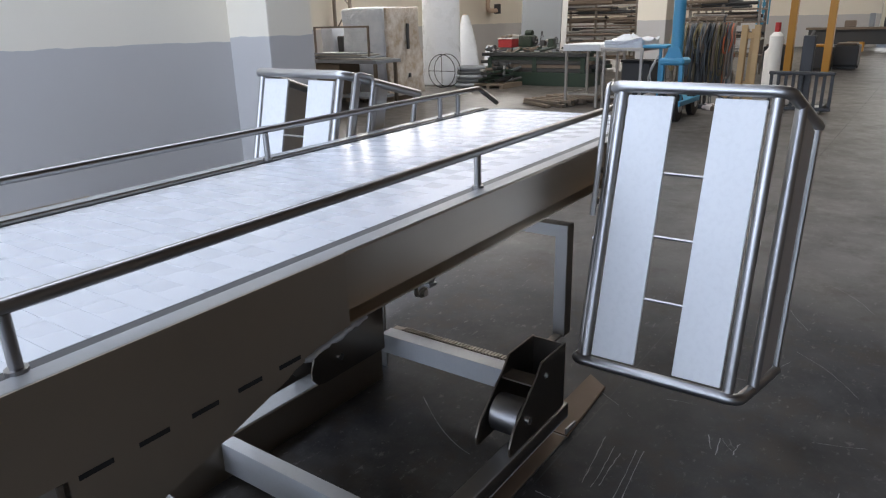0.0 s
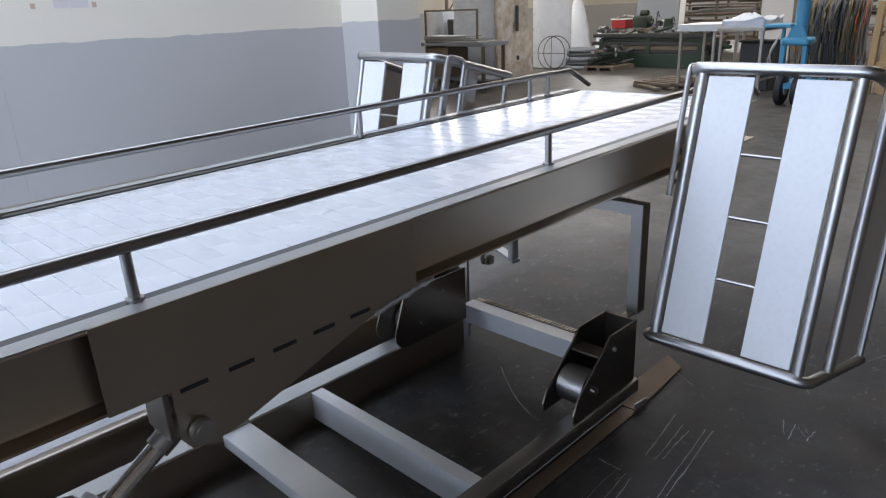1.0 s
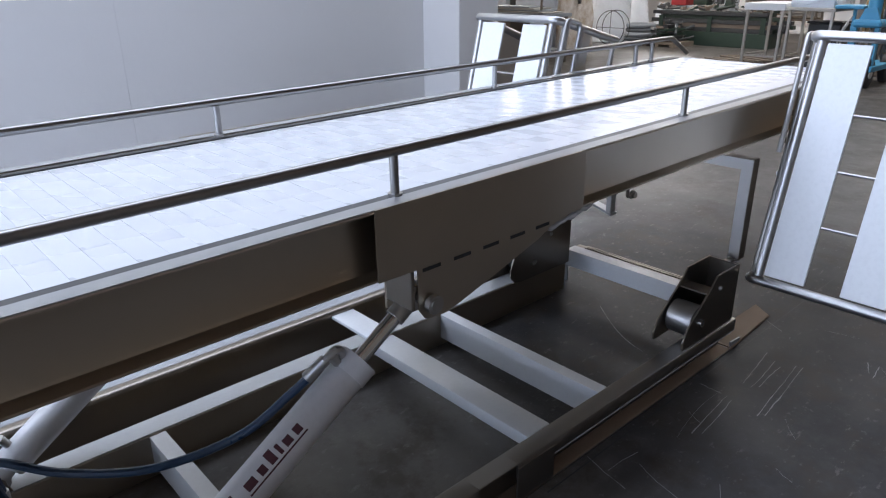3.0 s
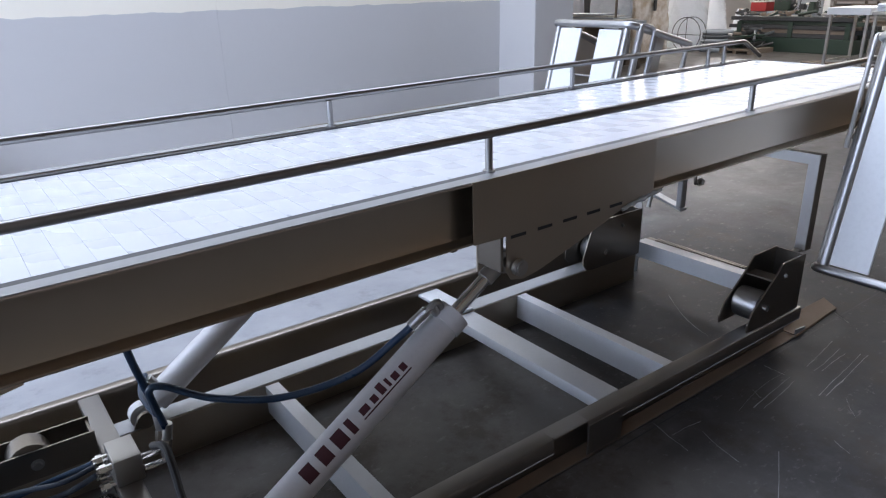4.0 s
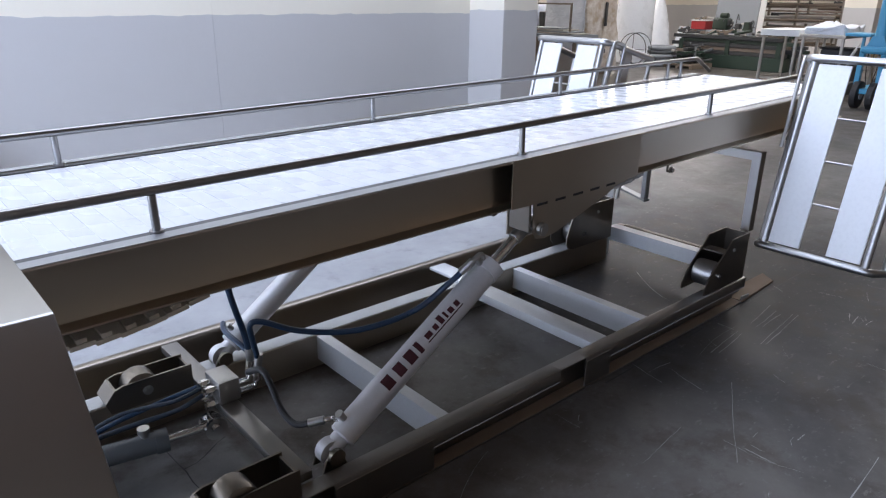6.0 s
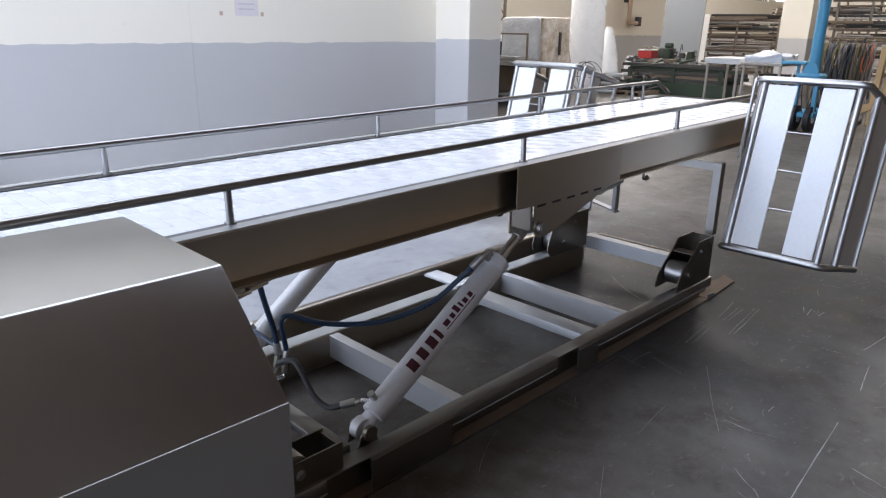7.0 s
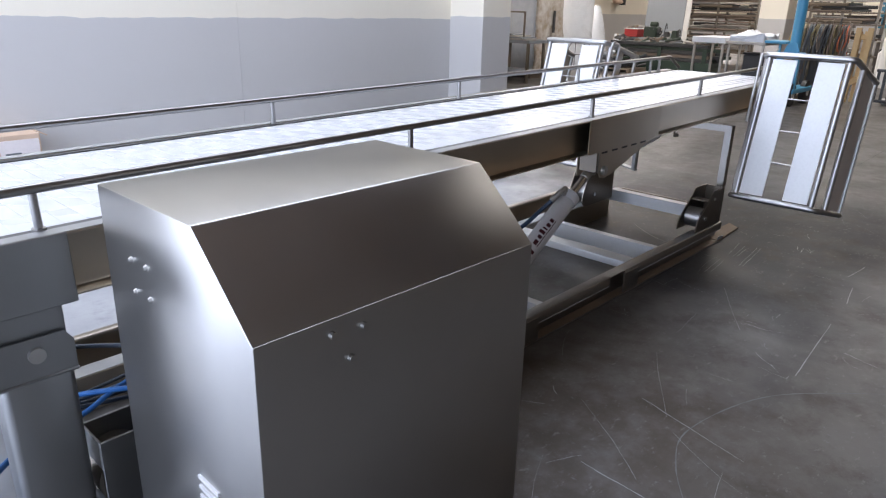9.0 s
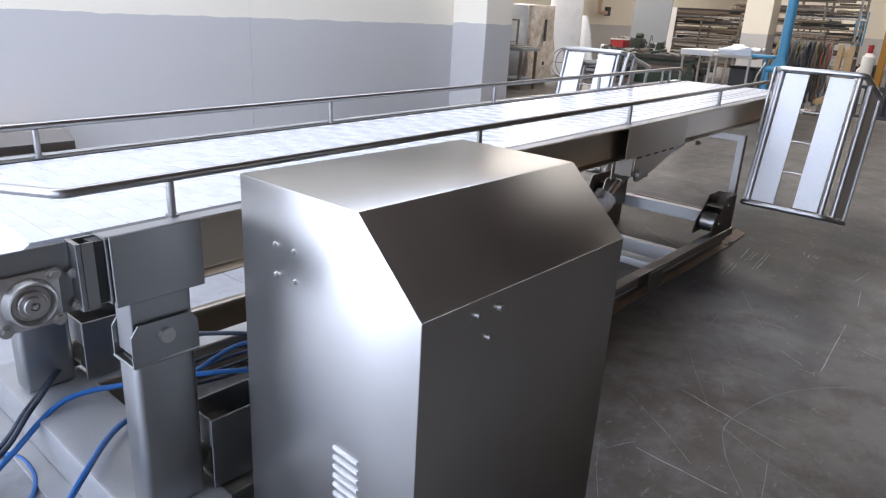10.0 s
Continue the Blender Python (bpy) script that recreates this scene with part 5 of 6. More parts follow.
# stack of coiled rings
for k in range(5):
    r = 0.34 - 0.012 * k
    ring = [(r * math.cos(a), r * math.sin(a), 0) for a in [2 * math.pi * i / 28 for i in range(29)]]
    ob = single("coil_ring", tube(bm_new(), ring, 0.047, 10), M_GREYHOSE if k % 2 else M_GREYSHEET, "grey coiled ring in a stack on the floor", "coil", "stacked coils")
    ob.matrix_world = pose(14.3 + 0.02 * (k % 2), 7.52, 0.047 + 0.094 * k)

# low pallet with offcuts
pl = thing("pallet_of_offcuts", (14.4, 6.9, 0), "low wooden pallet heaped with dark offcuts", "pallet")
pl.matrix_world = Matrix()
part("pallet_deck", bx(bm_new(), 14.0, 14.9, 6.5, 7.25, 0.06, 0.10), M_OLDWOOD, pl)
for y in (6.5, 6.85, 7.17):
    part("runner", bx(bm_new(), 14.0, 14.9, y, y + 0.08, 0.0, 0.06), M_OLDWOOD, pl)
random.seed(11)
for k in range(9):
    a = random.uniform(-25, 25)
    m = pose(random.uniform(14.2, 14.7), random.uniform(6.7, 7.05), 0.12 + 0.04 * k, random.uniform(-6, 6), 0, a)
    part("offcut", bx(bm_new(), -0.3, 0.3, -0.06, 0.06, -0.02, 0.02, 0, m), M_DARK if k % 3 else M_GREEN, pl)

# green bar bench with long stock on it
gb = thing("bar_bench", (15.2, 6.4, 0), "long green steel bench loaded with dark bars", "bench")
gb.matrix_world = Matrix()
part("body", bx(bm_new(), 15.0, 15.7, 4.9, 7.6, 0.0, 0.30, 0.01), M_GREEN, gb)
for y in (5.0, 6.2, 7.4):
    part("leg", bx(bm_new(), 15.0, 15.1, y, y + 0.1, 0.30, 0.62), M_GREEN, gb)
random.seed(5)
for k in range(14):
    z = 0.36 + 0.085 * (k // 3)
    x = 15.0 + 0.22 * (k % 3) + random.uniform(0, 0.05)
    part("bar", bx(bm_new(), x, x + 0.13, 4.8 + random.uniform(-0.2, 0.2), 7.7 + random.uniform(-0.3, 0.1), z - 0.05, z + 0.028, 0.004), (M_DARK, M_DARKGREEN, M_DARK, M_RUST)[k % 4], gb)

# small dark lathe and red tool box on the bench behind
la = thing("small_lathe", (17.2, 7.3, 0), "small dark green lathe on a cabinet", "lathe")
la.matrix_world = Matrix()
part("cabinet", bx(bm_new(), 17.0, 17.6, 6.8, 7.9, 0.0, 0.60, 0.02), M_DARK, la)
part("bed", bx(bm_new(), 17.0, 17.4, 6.75, 7.95, 0.62, 0.76, 0.02), M_GREYSHEET, la)
bm = bx(bm_new(), 17.04, 17.38, 7.42, 7.82, 0.765, 1.06, 0.05, None, 3)
part("headstock", bm, M_DARKGREEN, la)
part("chuck", lathe(bm_new(), (17.2, 7.42, 0.93), (0, -1, 0), [(0.0, 0.10), (0.07, 0.10), (0.075, 0.09), (0.075, 0.04), (0.10, 0.035)], 20), M_DARK, la)
for a in (0, 120, 240):
    m = pose(17.2, 7.34, 0.93, 0, a, 0)
    part("jaw", bx(bm_new(), -0.015, 0.015, -0.02, 0.02, 0.03, 0.09, 0.004, m), M_BRIGHTBAR, la)
part("tool_post", bx(bm_new(), 17.12, 17.26, 7.08, 7.20, 0.765, 0.94, 0.015), M_DARK, la)
part("cross_slide", bx(bm_new(), 17.02, 17.40, 7.05, 7.24, 0.761, 0.80, 0.01), M_BRIGHTBAR, la)
bm = prism(bm_new(), [(6.80, 0.765), (7.0, 0.765), (6.97, 0.86), (6.96, 0.98), (6.84, 0.98), (6.83, 0.86)], "x", 17.1, 17.3)
part("tailstock", bm, M_DARKGREEN, la)
part("quill", tube(bm_new(), [(17.2, 6.96, 0.93), (17.2, 7.06, 0.93), (17.2, 7.10, 0.93)], 0.03, 12, None, [0.03, 0.03, 0.004]), M_BRIGHTBAR, la)
for x, y, z, r in ((16.96, 7.14, 0.78, 0.07), (17.2, 6.79, 0.93, 0.085), (16.97, 7.02, 0.66, 0.05)):
    axis = Vector((-1, 0, 0)) if x < 17.0 else Vector((0, -1, 0))
    u = axis.orthogonal().normalized()
    w = axis.cross(u)
    ring = [Vector((x, y, z)) + r * (math.cos(a) * u + math.sin(a) * w) for a in [2 * math.pi * q / 18 for q in range(19)]]
    hw = part("handwheel", tube(bm_new(), ring, 0.011, 8), M_DARK, la)
    part("spoke", tube(bm_new(), [ring[0], ring[9]], 0.007, 6), M_DARK, hw)
    part("grip", tube(bm_new(), [ring[3], ring[3] + axis * 0.07], 0.011, 8), M_BLACK, hw)
for y, a in ((7.50, 25), (7.62, -15), (7.74, 10)):
    m = pose(17.03, y, 0.98, a, -35, 0)
    part("lever", tube(bm_new(), [(0, 0, 0), (0, 0, 0.13)], 0.009, 6, m), M_DARK, la)
part("motor", tube(bm_new(), [(17.28, 7.5, 1.12), (17.28, 7.52, 1.12), (17.28, 7.70, 1.12), (17.28, 7.72, 1.12)], 0.075, 16, None, [0.055, 0.075, 0.075, 0.055]), M_DARKGREEN, la)
part("coolant_pipe", tube(bm_new(), curve_pts([(17.3, 7.3, 0.78), (17.32, 7.28, 1.05), (17.25, 7.22, 1.16), (17.2, 7.16, 1.02)], 6), 0.012, 6), M_BLACK, la)
part("lead_screw", tube(bm_new(), [(17.0, 6.8, 0.66), (17.0, 7.9, 0.66)], 0.014, 8), M_BRIGHTBAR, la)


def heap(parent, x0, x1, y0, y1, z, count, seed, tall=0.12):
    """Loose dark offcuts, tube ends and small castings lying about."""
    rnd = random.Random(seed)
    for k in range(count):
        m = pose(rnd.uniform(x0, x1), rnd.uniform(y0, y1), z + rnd.uniform(0.02, tall), rnd.uniform(-20, 20), rnd.uniform(-20, 20), rnd.uniform(0, 180))
        mm = rnd.choice((M_DARK, M_RUST, M_GREYHOSE, M_DARKGREEN, M_BRIGHTBAR, M_OLDWOOD))
        ln, r = rnd.uniform(0.06, 0.28), rnd.uniform(0.012, 0.04)
        if k % 3 == 0:
            bm = tube(bm_new(), [(-ln, 0, 0), (ln, 0, 0)], r, 8, m)
        elif k % 3 == 1:
            bm = bx(bm_new(), -ln * 0.7, ln * 0.7, -r * 1.5, r * 1.5, -r, r, r * 0.3, m)
        else:
            bm = prism(bm_new(), [(-ln * 0.5, -r), (ln * 0.5, -r), (ln * 0.5, 0), (-ln * 0.2, r), (-ln * 0.5, r * 2)], "y", -r * 1.4, r * 1.4, m)
        part("offcut", bm, mm, parent)


heap(la, 17.02, 17.55, 6.8, 7.9, 0.60, 12, 41, 0.05)
heap(gb, 15.0, 15.6, 4.9, 7.6, 0.72, 34, 42, 0.10)
heap(pl, 14.1, 14.8, 6.55, 7.2, 0.12, 20, 43, 0.42)
tb = thing("tool_trolley", (17.2, 8.2, 0), "red and grey tool trolley", "trolley")
tb.matrix_world = Matrix()
for k in range(4):
    part("drawer", bx(bm_new(), 17.0, 17.5, 7.98, 8.4, 0.1 + 0.22 * k, 0.31 + 0.22 * k, 0.012), M_REDP if k == 3 else M_GREYHOSE, tb)
part("tray", bx(bm_new(), 16.98, 17.52, 7.96, 8.42, 0.975, 1.0, 0.008), M_WHITEP, tb)
for k in range(3):
    part("drawer_pull", tube(bm_new(), [(16.99, 8.08, 0.21 + 0.22 * k), (16.985, 8.30, 0.21 + 0.22 * k)], 0.01, 8), M_BRIGHTBAR, tb)
heap(tb, 17.05, 17.45, 8.0, 8.38, 1.0, 8, 44, 0.05)
for x in (17.05, 17.42):
    for y in (8.03, 8.45):
        part("castor", tube(bm_new(), [(x - 0.02, y, 0.05), (x + 0.02, y, 0.05)], 0.05, 12), M_BLACK, tb)

# leaning grey sheets
for k, (y0, y1, h, mm) in enumerate(((7.58, 8.85, 2.65, M_GREYSHEET), (7.40, 7.56, 2.0, M_WHITEP))):
    m = pose(19.0, 0, 0, 0, 4, 0)
    single("sheet_panel", bx(bm_new(), 0.0, 0.03, y0, y1, 0.0, h, 0.003, m), mm, "tall sheet leaning upright against the rack", "sheet", "leaning sheets")


def bar_rack(x0, x1, y0, y1, levels, seed, tall):
    ob = thing("bar_rack", ((x0 + x1) / 2, (y0 + y1) / 2, 0), "steel rack crowded with rusted bars and tubes", "rack", "stock racks")
    ob.matrix_world = Matrix()
    for y in (y0, (y0 + y1) / 2, y1 - 0.06):
        for x in (x0, x1 - 0.06):
            part("post", bx(bm_new(), x, x + 0.06, y, y + 0.06, 0, tall), M_DARKSTEEL, ob)
    rnd = random.Random(seed)
    for z in levels:
        part("shelf", bx(bm_new(), x0, x1, y0, y1, z - 0.04, z, 0.003), M_BRIGHTBAR if rnd.random() > 0.7 else M_RUST, ob)
        for k in range(12):
            x = x0 - 0.02 + rnd.uniform(0, 0.3)
            h = rnd.uniform(0.02, 0.05)
            zz = z + 0.004 + h + rnd.choice((0, 0.07, 0.13))
            a = y0 + rnd.uniform(-0.1, 0.5 * (y1 - y0))
            b = min(y1 + 0.1, a + rnd.uniform(0.3, 0.9) * (y1 - y0))
            mm = rnd.choice((M_RUST, M_DARK, M_BRIGHTBAR, M_RUST, M_OLDWOOD, M_DARK))
            part("stock_bar", tube(bm_new(), [(x, a, zz), (x, b, zz + rnd.uniform(-0.02, 0.02))], h, 6), mm, ob)
    return ob


bar_rack(20.0, 20.8, 5.7, 8.1, (0.35, 0.65, 0.95, 1.25, 1.55, 1.8), 3, 1.9)
bar_rack(19.0, 19.8, 2.3, 4.0, (0.5, 0.9, 1.3, 1.6, 1.9, 2.2), 4, 2.6)
bar_rack(24.0, 24.8, 4.9, 7.4, (0.5, 0.9, 1.3, 1.7, 2.1), 6, 2.3)


def work_table(x0, x1, y0, y1, h, name_label, top):
    ob = thing("work_table", ((x0 + x1) / 2, (y0 + y1) / 2, 0), name_label, "table", "tables in the hall")
    ob.matrix_world = Matrix()
    part("tabletop", bx(bm_new(), x0, x1, y0, y1, h - (0.11 if top == M_PLASTIC else 0.05), h, 0.006), top, ob)
    for x in (x0 + 0.03, x1 - 0.07):
        for y in (y0 + 0.03, y1 - 0.07):
            part("leg", bx(bm_new(), x, x + 0.04, y, y + 0.04, 0, h - (0.111 if top == M_PLASTIC else 0.051)), M_BRIGHTBAR, ob)
    for y in (y0 + 0.04, y1 - 0.06):
        part("stretcher", bx(bm_new(), x0 + 0.08, x1 - 0.08, y, y + 0.025, 0.20, 0.23), M_BRIGHTBAR, ob)
    part("stretcher", bx(bm_new(), x0 + 0.04, x0 + 0.065, y0 + 0.08, y1 - 0.08, 0.20, 0.23), M_BRIGHTBAR, ob)
    return ob


work_table(11.7, 12.7, 3.28, 3.95, 1.05, "white-topped stainless work table on the hall floor", M_PLASTIC)
work_table(11.5, 12.5, 2.45, 3.18, 1.00, "bare stainless work table heaped with film sheets", M_BRIGHTBAR)
random.seed(21)
bm = bx(bm_new(), 11.55, 12.4, 2.5, 3.15, 1.002, 1.10, 0.02)
bmesh.ops.subdivide_edges(bm, edges=list(bm.edges), cuts=5, use_grid_fill=True)
for v in bm.verts:
    if v.co.z > 1.01:
        v.co.z += 0.22 * max(0, noise.noise(v.co * 5.0)) + 0.02
single("film_sheet", bm, M_FILM, "crumpled clear film sheet lying on the table", "film")
tr = thing("tool_tray", (11.8, 2.62, 1.0), "blue flat tool tray hung at the table end", "tray")
tr.matrix_world = Matrix()
part("tray", bx(bm_new(), 11.4, 11.9, 2.05, 2.44, 1.0, 1.05, 0.01), M_BLUE, tr)
part("arm", bx(bm_new(), 11.6, 11.64, 2.2, 2.24, 0.0, 1.0), M_BLUE, tr)
rg = thing("dark_bin", (12.1, 2.7, 0), "dark bin full of scrap under the table", "bin")
rg.matrix_world = Matrix()
part("body", bx(bm_new(), 12.0, 12.4, 2.5, 3.0, 0.0, 0.75, 0.02), M_DARK, rg)
part("lid", bx(bm_new(), 11.98, 12.42, 2.48, 3.02, 0.75, 0.78, 0.01), M_BLACK, rg)

# blue pillar crane on wheels
bc = thing("blue_crane", (10.8, 1.72, 0), "blue painted mobile pillar crane with rubber wheels", "crane")
bc.matrix_world = Matrix()
part("mast", tube(bm_new(), [(10.8, 1.72, 0.8), (10.8, 1.72, 4.2)], 0.085, 20), M_BLUE, bc)
part("collar", bx(bm_new(), 10.62, 10.98, 1.55, 1.92, 0.80, 0.90, 0.03), M_BLUE, bc)
bm = prism(bm_new(), [(1.60, 0.90), (1.86, 0.90), (1.80, 1.05), (1.66, 1.05)], "x", 10.70, 10.74)
part("gusset", bm, M_BLUE, bc)
for y in (1.57, 1.85):
    part("leg", bx(bm_new(), 10.66, 10.74, y, y + 0.06, 0.22, 0.80, 0.006), M_BLUE, bc)
part("base_bar", bx(bm_new(), 10.6, 11.6, 1.55, 1.91, 0.22, 0.30, 0.01), M_BLUE, bc)
for x in (10.7, 11.5):
    for y in (1.58, 1.80):
        wh = part("wheel", tube(bm_new(), [(x, y, 0.20), (x, y + 0.01, 0.20), (x, y + 0.09, 0.20), (x, y + 0.10, 0.20)], 0.2, 24, None, [0.17, 0.2, 0.2, 0.17]), M_BLACK, bc, "black rubber wheel")
        part("hub", tube(bm_new(), [(x, y - 0.01, 0.20), (x, y + 0.11, 0.20)], 0.07, 14), M_WHITEP, wh)
h = part("hook_rope", tube(bm_new(), curve_pts([(10.72, 1.95, 0.95), (10.68, 2.05, 0.70), (10.7, 2.0, 0.45), (10.7, 2.08, 0.60), (10.7, 1.98, 0.85)], 6), 0.012, 6), M_BRIGHTBAR, bc)

# rack of hanging straps and hoses
hr = thing("strap_rack", (12.5, 1.82, 0), "steel rack hung with straps, hoses and harnesses", "rack")
hr.matrix_world = Matrix()
for y in (1.33, 2.28):
    part("post", bx(bm_new(), 12.5, 12.55, y, y + 0.05, 0, 1.36), M_DARKSTEEL, hr)
for x in (12.5, 12.8):
    part("rail", bx(bm_new(), x, x + 0.04, 1.33, 2.33, 1.30, 1.34), M_DARKSTEEL, hr)
rnd = random.Random(9)
for k in range(44):
    y = 1.34 + 0.022 * k + rnd.uniform(-0.02, 0.02)
    ln = rnd.choice((0.35, 0.6, 0.8, 1.0, 1.15)) + rnd.uniform(-0.08, 0.08)
    x = 12.44 + rnd.uniform(-0.06, 0.10)
    wide = rnd.uniform(0.02, 0.12)
    mm = rnd.choice((M_OLIVE, M_GREYHOSE, M_DARK, M_OLIVE, M_ORANGE if k < 12 else M_OLIVE, M_RUST, M_ORANGE if k < 7 else M_GREYHOSE, M_WOOD if k > 34 else M_RUST))
    loop = [(12.52, y, 1.345), (x, y - 0.01, 1.25), (x + rnd.uniform(-0.03, 0.03), y + rnd.uniform(-0.04, 0.04), 1.3 - ln * 0.6), (x, y + wide * 0.2, 1.3 - ln), (x - 0.02, y + wide * 0.8, 1.29 - ln), (x - 0.03, y + wide + rnd.uniform(-0.03, 0.03), 1.3 - ln * 0.5), (12.51, y + wide * 0.5, 1.345)]
    part("strap", tube(bm_new(), curve_pts(loop, 5), rnd.uniform(0.007, 0.022), 6), mm, hr)
for k in range(26):
    y = 1.36 + 0.032 * k + rnd.uniform(-0.015, 0.015)
    ln, wide, deep = rnd.uniform(0.45, 1.15), rnd.uniform(0.02, 0.05), rnd.uniform(0.015, 0.03)
    x = 12.52 + 0.06 * (k % 4)
    bm = bx(bm_new(), x - deep, x + deep, y - wide, y + wide, 1.31 - ln, 1.35, 0.006)
    bmesh.ops.subdivide_edges(bm, edges=[e for e in bm.edges if abs(e.verts[0].co.z - e.verts[1].co.z) > 0.2], cuts=7)
    for v in bm.verts:
        low = (1.35 - v.co.z) / ln
        v.co += Vector((noise.noise(v.co * 5 + Vector((k, 0, 0))) * 0.05, noise.noise(v.co * 6 + Vector((0, k, 0))) * 0.06, 0)) * low
    part("harness", bm, (M_ORANGE, M_RUST, M_OLDWOOD, M_OLIVE)[k % 4] if k < 6 else (M_DARK, M_OLIVE, M_RUST, M_GREYHOSE, M_DARK, M_OLDWOOD)[k % 6], hr, "webbing harness hanging in folds")
for k in range(7):
    y = 1.36 + 0.14 * k
    bm = tube(bm_new(), [(12.47, y, 1.36), (12.47, y + rnd.uniform(-0.03, 0.03), 1.40), (12.50, y + rnd.uniform(-0.06, 0.06), 1.38 + rnd.uniform(0.02, 0.08))], 0.018, 6)
    part("hook", bm, rnd.choice((M_DARK, M_RUST)), hr)

# raw wooden frames leaning beside the rack
for k, (y, lean, gap) in enumerate(((0.935, 3, 0.19), (1.02, -3, 0.14))):
    ob = thing("wooden_frame", (12.3, y, 0), "raw pine frame standing on edge", "frame", "wooden frames")
    ob.matrix_world = pose(12.3 + 0.14 * k, y, 0, 0, 6, lean)
    for dy in (0.0, gap):
        part("upright", bx(bm_new(), 0, 0.06, dy, dy + 0.09, 0, 1.32 - 0.06 * k, 0.004), M_WOOD, ob)
    part("crosspiece", bx(bm_new(), 0.0605, 0.10, 0.0, gap + 0.09, 1.12, 1.21, 0.004), M_WOOD, ob)
    m = pose(0, 0, 0.40, -28, 0, 0)
    part("crosspiece", bx(bm_new(), -0.04, -0.001, 0.02, 0.46, 0.0, 0.09, 0.004, m), M_WOOD, ob)

# pallet truck with a grille back
pj = thing("pallet_truck", (12.35, 0.24, 0), "dark pallet truck with a slotted load guard", "truck")
pj.matrix_world = Matrix()
for k in range(9):
    y = -0.18 + 0.105 * k
    part("guard_bar", bx(bm_new(), 12.3, 12.33, y, y + 0.045, 0.10, 0.58), M_DARK, pj)
part("guard_top", bx(bm_new(), 12.28, 12.35, -0.19, 0.72, 0.58, 0.63, 0.008), M_DARK, pj)
part("guard_bottom", bx(bm_new(), 12.28, 12.35, -0.19, 0.72, 0.05, 0.10, 0.008), M_DARK, pj)
part("mast", bx(bm_new(), 12.4, 12.52, 0.15, 0.32, 0.10, 1.15, 0.01), M_DARK, pj)
part("handle", tube(bm_new(), [(12.5, 0.24, 1.1), (12.75, 0.24, 1.2)], 0.025, 8), M_DARK, pj)
for y in (-0.05, 0.45):
    part("fork", bx(bm_new(), 12.52, 13.6, y, y + 0.14, 0.04, 0.10, 0.008), M_DARK, pj)
    part("wheel", tube(bm_new(), [(12.45, y + 0.02, 0.06), (12.45, y + 0.12, 0.06)], 0.06, 14), M_WHITEP, pj)

# white drums with red caps
for k, (x, y, h) in enumerate(((16.0, 1.34, 1.12), (16.5, 1.50, 0.80))):
    d = thing("gas_bottle", (x, y, 0), "white painted gas bottle with a red valve guard", "bottle", "gas bottles")
    d.matrix_world = pose(x, y, 0)
    part("body", tube(bm_new(), [(0, 0, 0), (0, 0, h - 0.08), (0, 0, h)], 0.13, 20, None, [0.13, 0.13, 0.06]), M_WHITEP, d)
    part("valve_guard", tube(bm_new(), [(0, 0, h), (0, 0, h + 0.18)], 0.055, 12), M_REDP, d)

# yellow gantry legs
gy = thing("yellow_gantry", (20.0, 1.3, 0), "tall orange-yellow lifting gantry", "gantry")
gy.matrix_world = Matrix()
for y in (1.66, 0.80):
    part("leg", bx(bm_new(), 20.0, 20.2, y, y + 0.17, 0.06, 4.2, 0.01), M_YELLOW, gy)
    part("foot", bx(bm_new(), 19.5, 20.7, y - 0.02, y + 0.19, 0.0, 0.06), M_DARK, gy)
part("beam", bx(bm_new(), 20.0, 20.2, 0.80, 1.83, 4.2, 4.4, 0.01), M_YELLOW, gy)
for k, (x, y) in enumerate(((21.2, 1.2), (22.4, 0.7), (21.6, 2.3))):
    part_ = thing("stock_bin", (x, y, 0), "dark steel bin of small parts", "bin", "parts bins")
    part_.matrix_world = pose(x, y, 0)
    part("body", bx(bm_new(), -0.35, 0.35, -0.3, 0.3, 0.08, 0.62, 0.02), M_DARK, part_)
    part("content", bx(bm_new(), -0.28, 0.28, -0.24, 0.24, 0.622, 0.68, 0.02), M_RUST if k else M_YELLOW, part_)
    for dx in (-0.3, 0.22):
        part("foot", bx(bm_new(), dx, dx + 0.08, -0.28, 0.28, 0.0, 0.08), M_DARK, part_)

# far bench with machines in front of the end wall
fb = thing("far_bench", (32.3, 1.3, 0), "long workbench with machine parts in front of the end wall", "bench")
fb.matrix_world = Matrix()
part("top", bx(bm_new(), 32.0, 32.8, 0.0, 3.2, 0.80, 0.88), M_OLDWOOD, fb)
part("front", bx(bm_new(), 32.1, 32.7, 0.1, 3.1, 0.25, 0.80), M_DARK, fb)
for y in (0.05, 1.5, 3.05):
    part("leg", bx(bm_new(), 32.05, 32.75, y, y + 0.1, 0, 0.25), M_DARK, fb)
for k, (y, w, h, mm) in enumerate(((0.3, 0.3, 0.35, M_DARK), (0.9, 0.2, 0.5, M_GREYSHEET), (1.5, 0.4, 0.25, M_RUST), (2.2, 0.25, 0.45, M_GREEN))):
    part("machine_part", bx(bm_new(), 32.2, 32.5, y, y + w, 0.881, 0.88 + h, 0.03), mm, fb)
part("yellow_crate", bx(bm_new(), 31.7, 32.04, 1.1, 1.7, 0.0, 0.35, 0.02), M_YELLOW, fb)
bw = thing("far_trestle", (24.0, -0.6, 0), "small white trestle on the far floor", "trestle")
bw.matrix_world = Matrix()
part("top", bx(bm_new(), 24.0, 24.5, -0.9, -0.2, 0.35, 0.40), M_WHITEP, bw)
for x in (24.0, 24.45):
    for y in (-0.88, -0.25):
        part("leg", bx(bm_new(), x, x + 0.05, y, y + 0.05, 0, 0.35), M_WHITEP, bw)

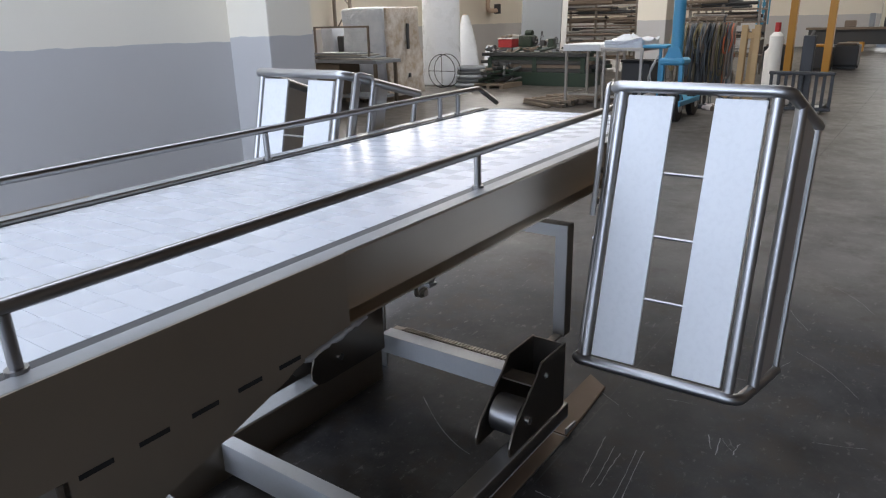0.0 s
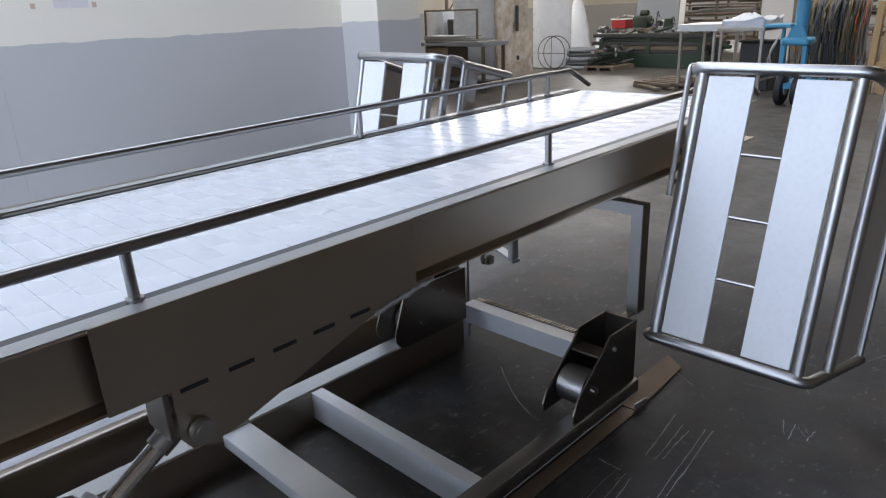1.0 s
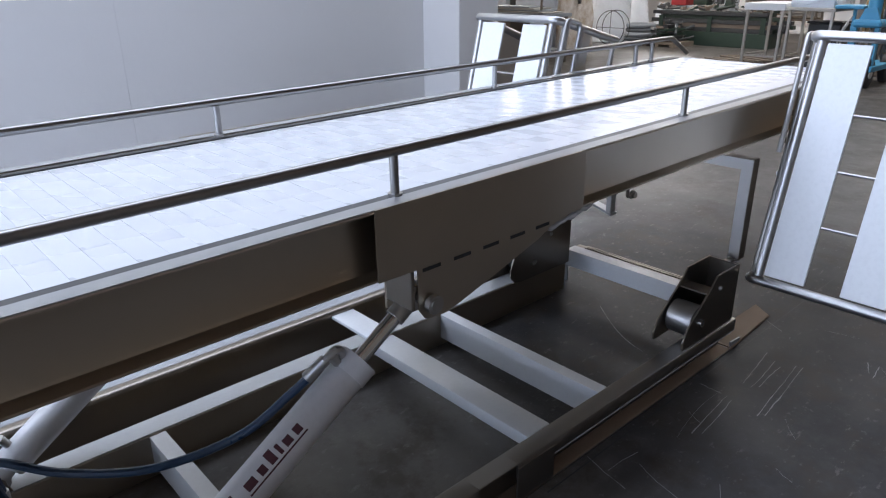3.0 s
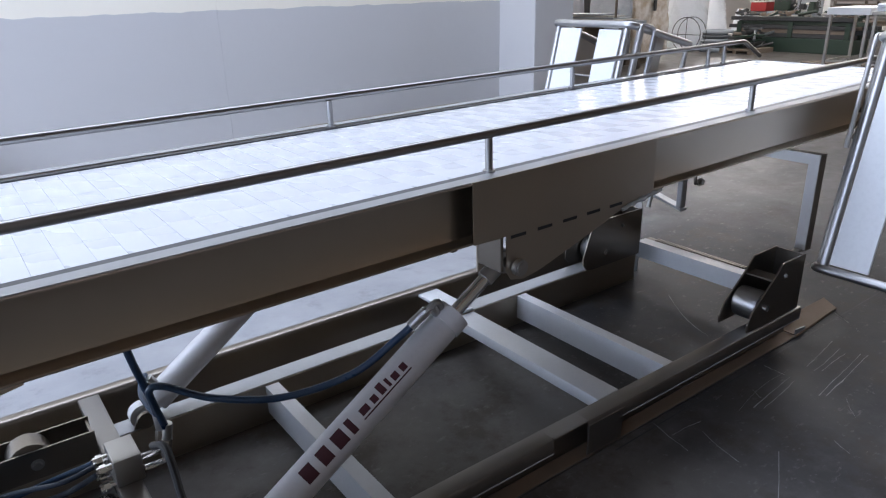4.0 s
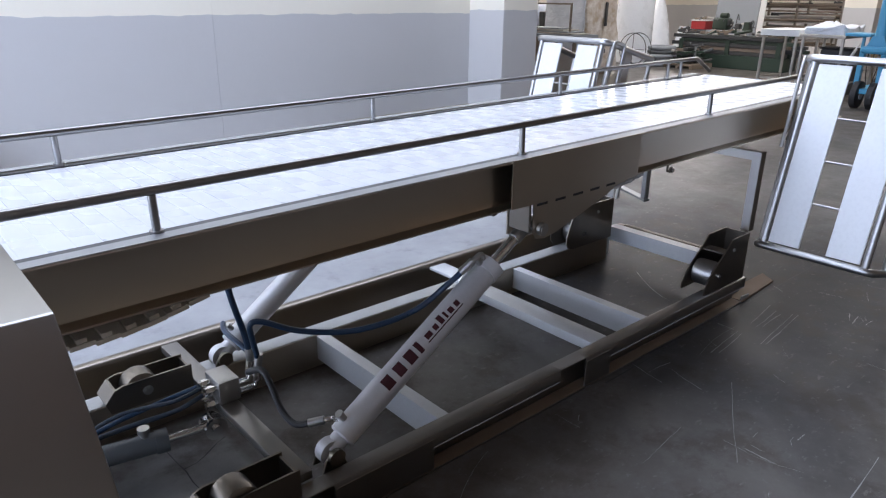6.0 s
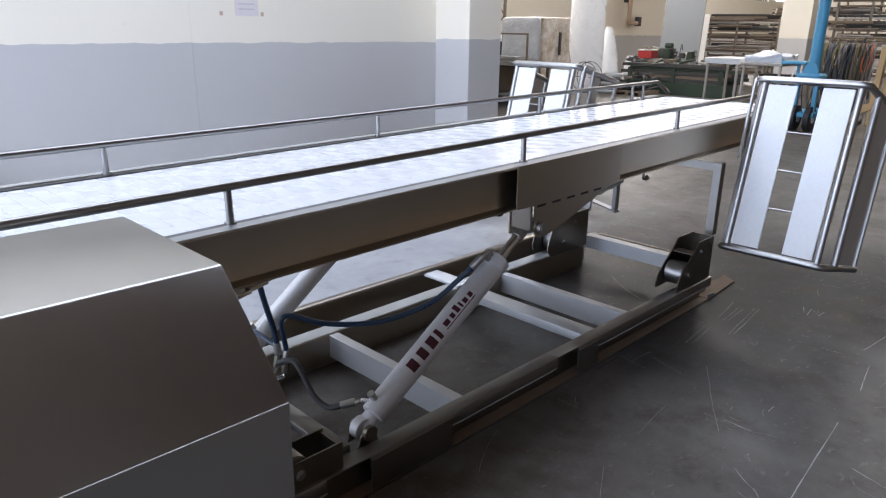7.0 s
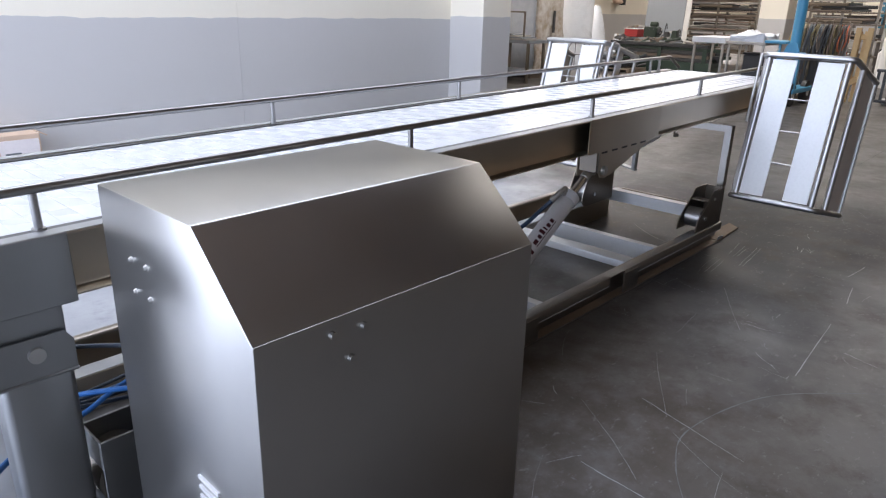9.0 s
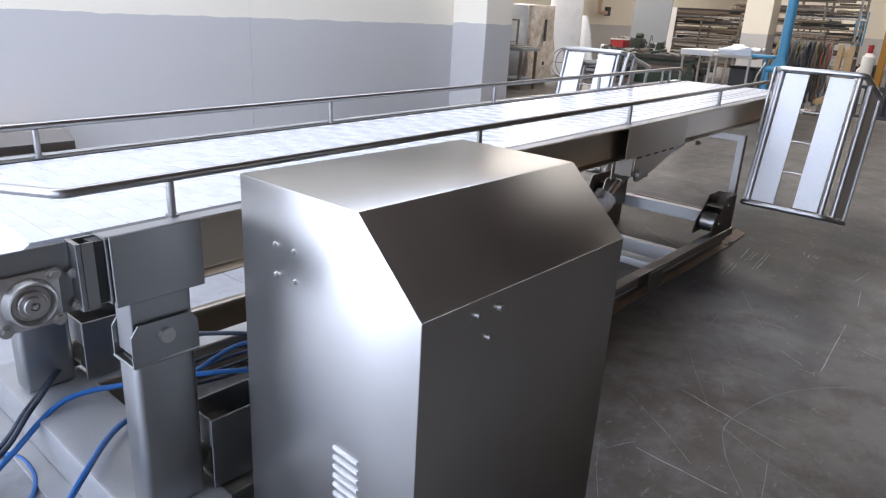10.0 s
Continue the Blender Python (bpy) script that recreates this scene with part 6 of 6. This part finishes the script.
# sticks on the floor behind the conveyor
random.seed(31)
for k in range(15):
    m = pose(11.55 + 0.10 * k, 4.35 - 0.035 * k, 0.03 + 0.045 * (k % 2), 0, 0, random.uniform(55, 80))
    single("timber_stick", bx(bm_new(), -random.uniform(0.4, 0.6), random.uniform(0.4, 0.6), -0.04, 0.04, -0.025, 0.025, 0.004, m), M_OLDWOOD, "weathered timber stick lying in a bundle on the floor", "timber", "timber bundle")
for k in range(5):
    bm = bx(bm_new(), -0.13, 0.13, -0.1, 0.1, 0.0, 0.06, 0.01)
    bmesh.ops.subdivide_edges(bm, edges=list(bm.edges), cuts=3, use_grid_fill=True)
    for v in bm.verts:
        if v.co.z > 0.005:
            v.co += Vector((noise.noise(v.co * 9 + Vector((k, 0, 0))), noise.noise(v.co * 9 + Vector((0, k, 3))), abs(noise.noise(v.co * 11 + Vector((k, 5, 0)))))) * 0.06
    ob = single("rag", bm, (M_OLDWOOD, M_LABEL, M_GREYHOSE)[k % 3], "crumpled rag lying on the floor under the straps", "rag", "rags")
    ob.matrix_world = pose(12.2 + 0.1 * (k % 3), 1.4 + 0.16 * k, 0.0, 0, 0, 40 * k)

# low benches with clutter behind the pillar
cb = thing("side_bench", (11.4, 8.3, 0), "cluttered grey bench with a glass-fronted frame", "bench")
cb.matrix_world = Matrix.Translation((-1.2, -1.0, 0))
part("top", bx(bm_new(), 10.9, 11.6, 7.5, 9.3, 0.80, 0.86, 0.005), M_GREYSHEET, cb)
for x in (10.95, 11.5):
    for y in (7.55, 9.2):
        part("leg", bx(bm_new(), x, x + 0.05, y, y + 0.05, 0, 0.80), M_DARKSTEEL, cb)
part("drawer_unit", bx(bm_new(), 10.95, 11.5, 8.4, 9.0, 0.25, 0.79, 0.01), M_OLDWOOD, cb)
part("shelf", bx(bm_new(), 10.95, 11.55, 7.6, 9.2, 0.20, 0.24), M_GREYSHEET, cb)
for y in (7.72, 9.0):
    part("upright", bx(bm_new(), 11.0, 11.03, y, y + 0.03, 0.86, 1.40), M_DARKSTEEL, cb)
part("rail", bx(bm_new(), 11.0, 11.03, 7.72, 9.03, 1.40, 1.43), M_DARKSTEEL, cb)
for k in range(4):
    m = pose(10.0, 7.3 + 0.06 * k, 0.866 + 0.028 * k, 0, 0, 4 * k - 6)
    single("steel_plate", bx(bm_new(), -0.25, 0.25, -0.75 + 0.1 * k, 0.75 - 0.08 * k, 0.0, 0.024, 0.003, m), (M_BRIGHTBAR, M_GREYSHEET)[k % 2], "grey steel plate stacked on the bench", "plate", "plates on the bench")
for k, (y, w, h) in enumerate(((9.05, 0.30, 0.50), (8.72, 0.16, 0.34))):
    bm = bx(bm_new(), 10.78, 11.1, y - 0.4 - w / 2, y - 0.4 + w / 2, 0.0, 0.9 + h, 0.03, None, 2)
    bmesh.ops.subdivide_edges(bm, edges=list(bm.edges), cuts=4, use_grid_fill=True)
    for v in bm.verts:
        if v.co.z > 0.05:
            v.co += Vector((noise.noise(v.co * 4), noise.noise(v.co * 4 + Vector((7, 0, 0))), 0)) * 0.06
    single("wrapped_part", bm, (M_FILM, M_DARK)[k], ("pale film-wrapped part standing behind the bench", "dark machine part standing behind the bench")[k], "part")
# lattice mast by the back wall and downpipe
lm = thing("lattice_mast", (13.2, 10.4, 0), "dark steel lattice mast against the back wall", "mast")
lm.matrix_world = Matrix()
for y in (10.2, 10.7):
    part("chord", bx(bm_new(), 13.2, 13.26, y, y + 0.06, 0, 5.5), M_DARKSTEEL, lm)
for k in range(9):
    a, b = (10.23, 10.73) if k % 2 else (10.73, 10.23)
    part("lacing", tube(bm_new(), [(13.23, a, 0.2 + 0.55 * k), (13.23, b, 0.75 + 0.55 * k)], 0.018, 6), M_DARKSTEEL, lm)
pp = thing("downpipe", (20.6, 10.85, 0), "beige pipe with a valve on the back wall", "pipe")
pp.matrix_world = Matrix()
part("pipe", tube(bm_new(), rounded([(20.4, 10.8, 5.8), (20.4, 10.8, 1.75), (21.0, 10.8, 1.75)], 0.1, 4), 0.07, 10), M_CARD, pp)
part("valve", tube(bm_new(), [(21.0, 10.8, 1.65), (21.0, 10.8, 1.95)], 0.11, 10), M_DARK, pp)
part("bracket", bx(bm_new(), 20.3, 20.5, 10.86, 10.999, 2.4, 2.5), M_DARK, pp)
bs_ = thing("blue_board", (24.0, 3.24, 0), "small blue board with white marks on a post", "board")
bs_.matrix_world = Matrix()
part("board", bx(bm_new(), 23.95, 23.97, 3.06, 3.42, 1.15, 2.2, 0.004), M_BLUE, bs_)
part("post", bx(bm_new(), 23.98, 24.04, 3.2, 3.28, 0.0, 2.2), M_DARKSTEEL, bs_)
for k in range(5):
    for y in (3.14, 3.27):
        part("mark", bx(bm_new(), 23.94, 23.949, y, y + 0.07, 1.25 + 0.18 * k, 1.31 + 0.18 * k), M_WHITEP, bs_)
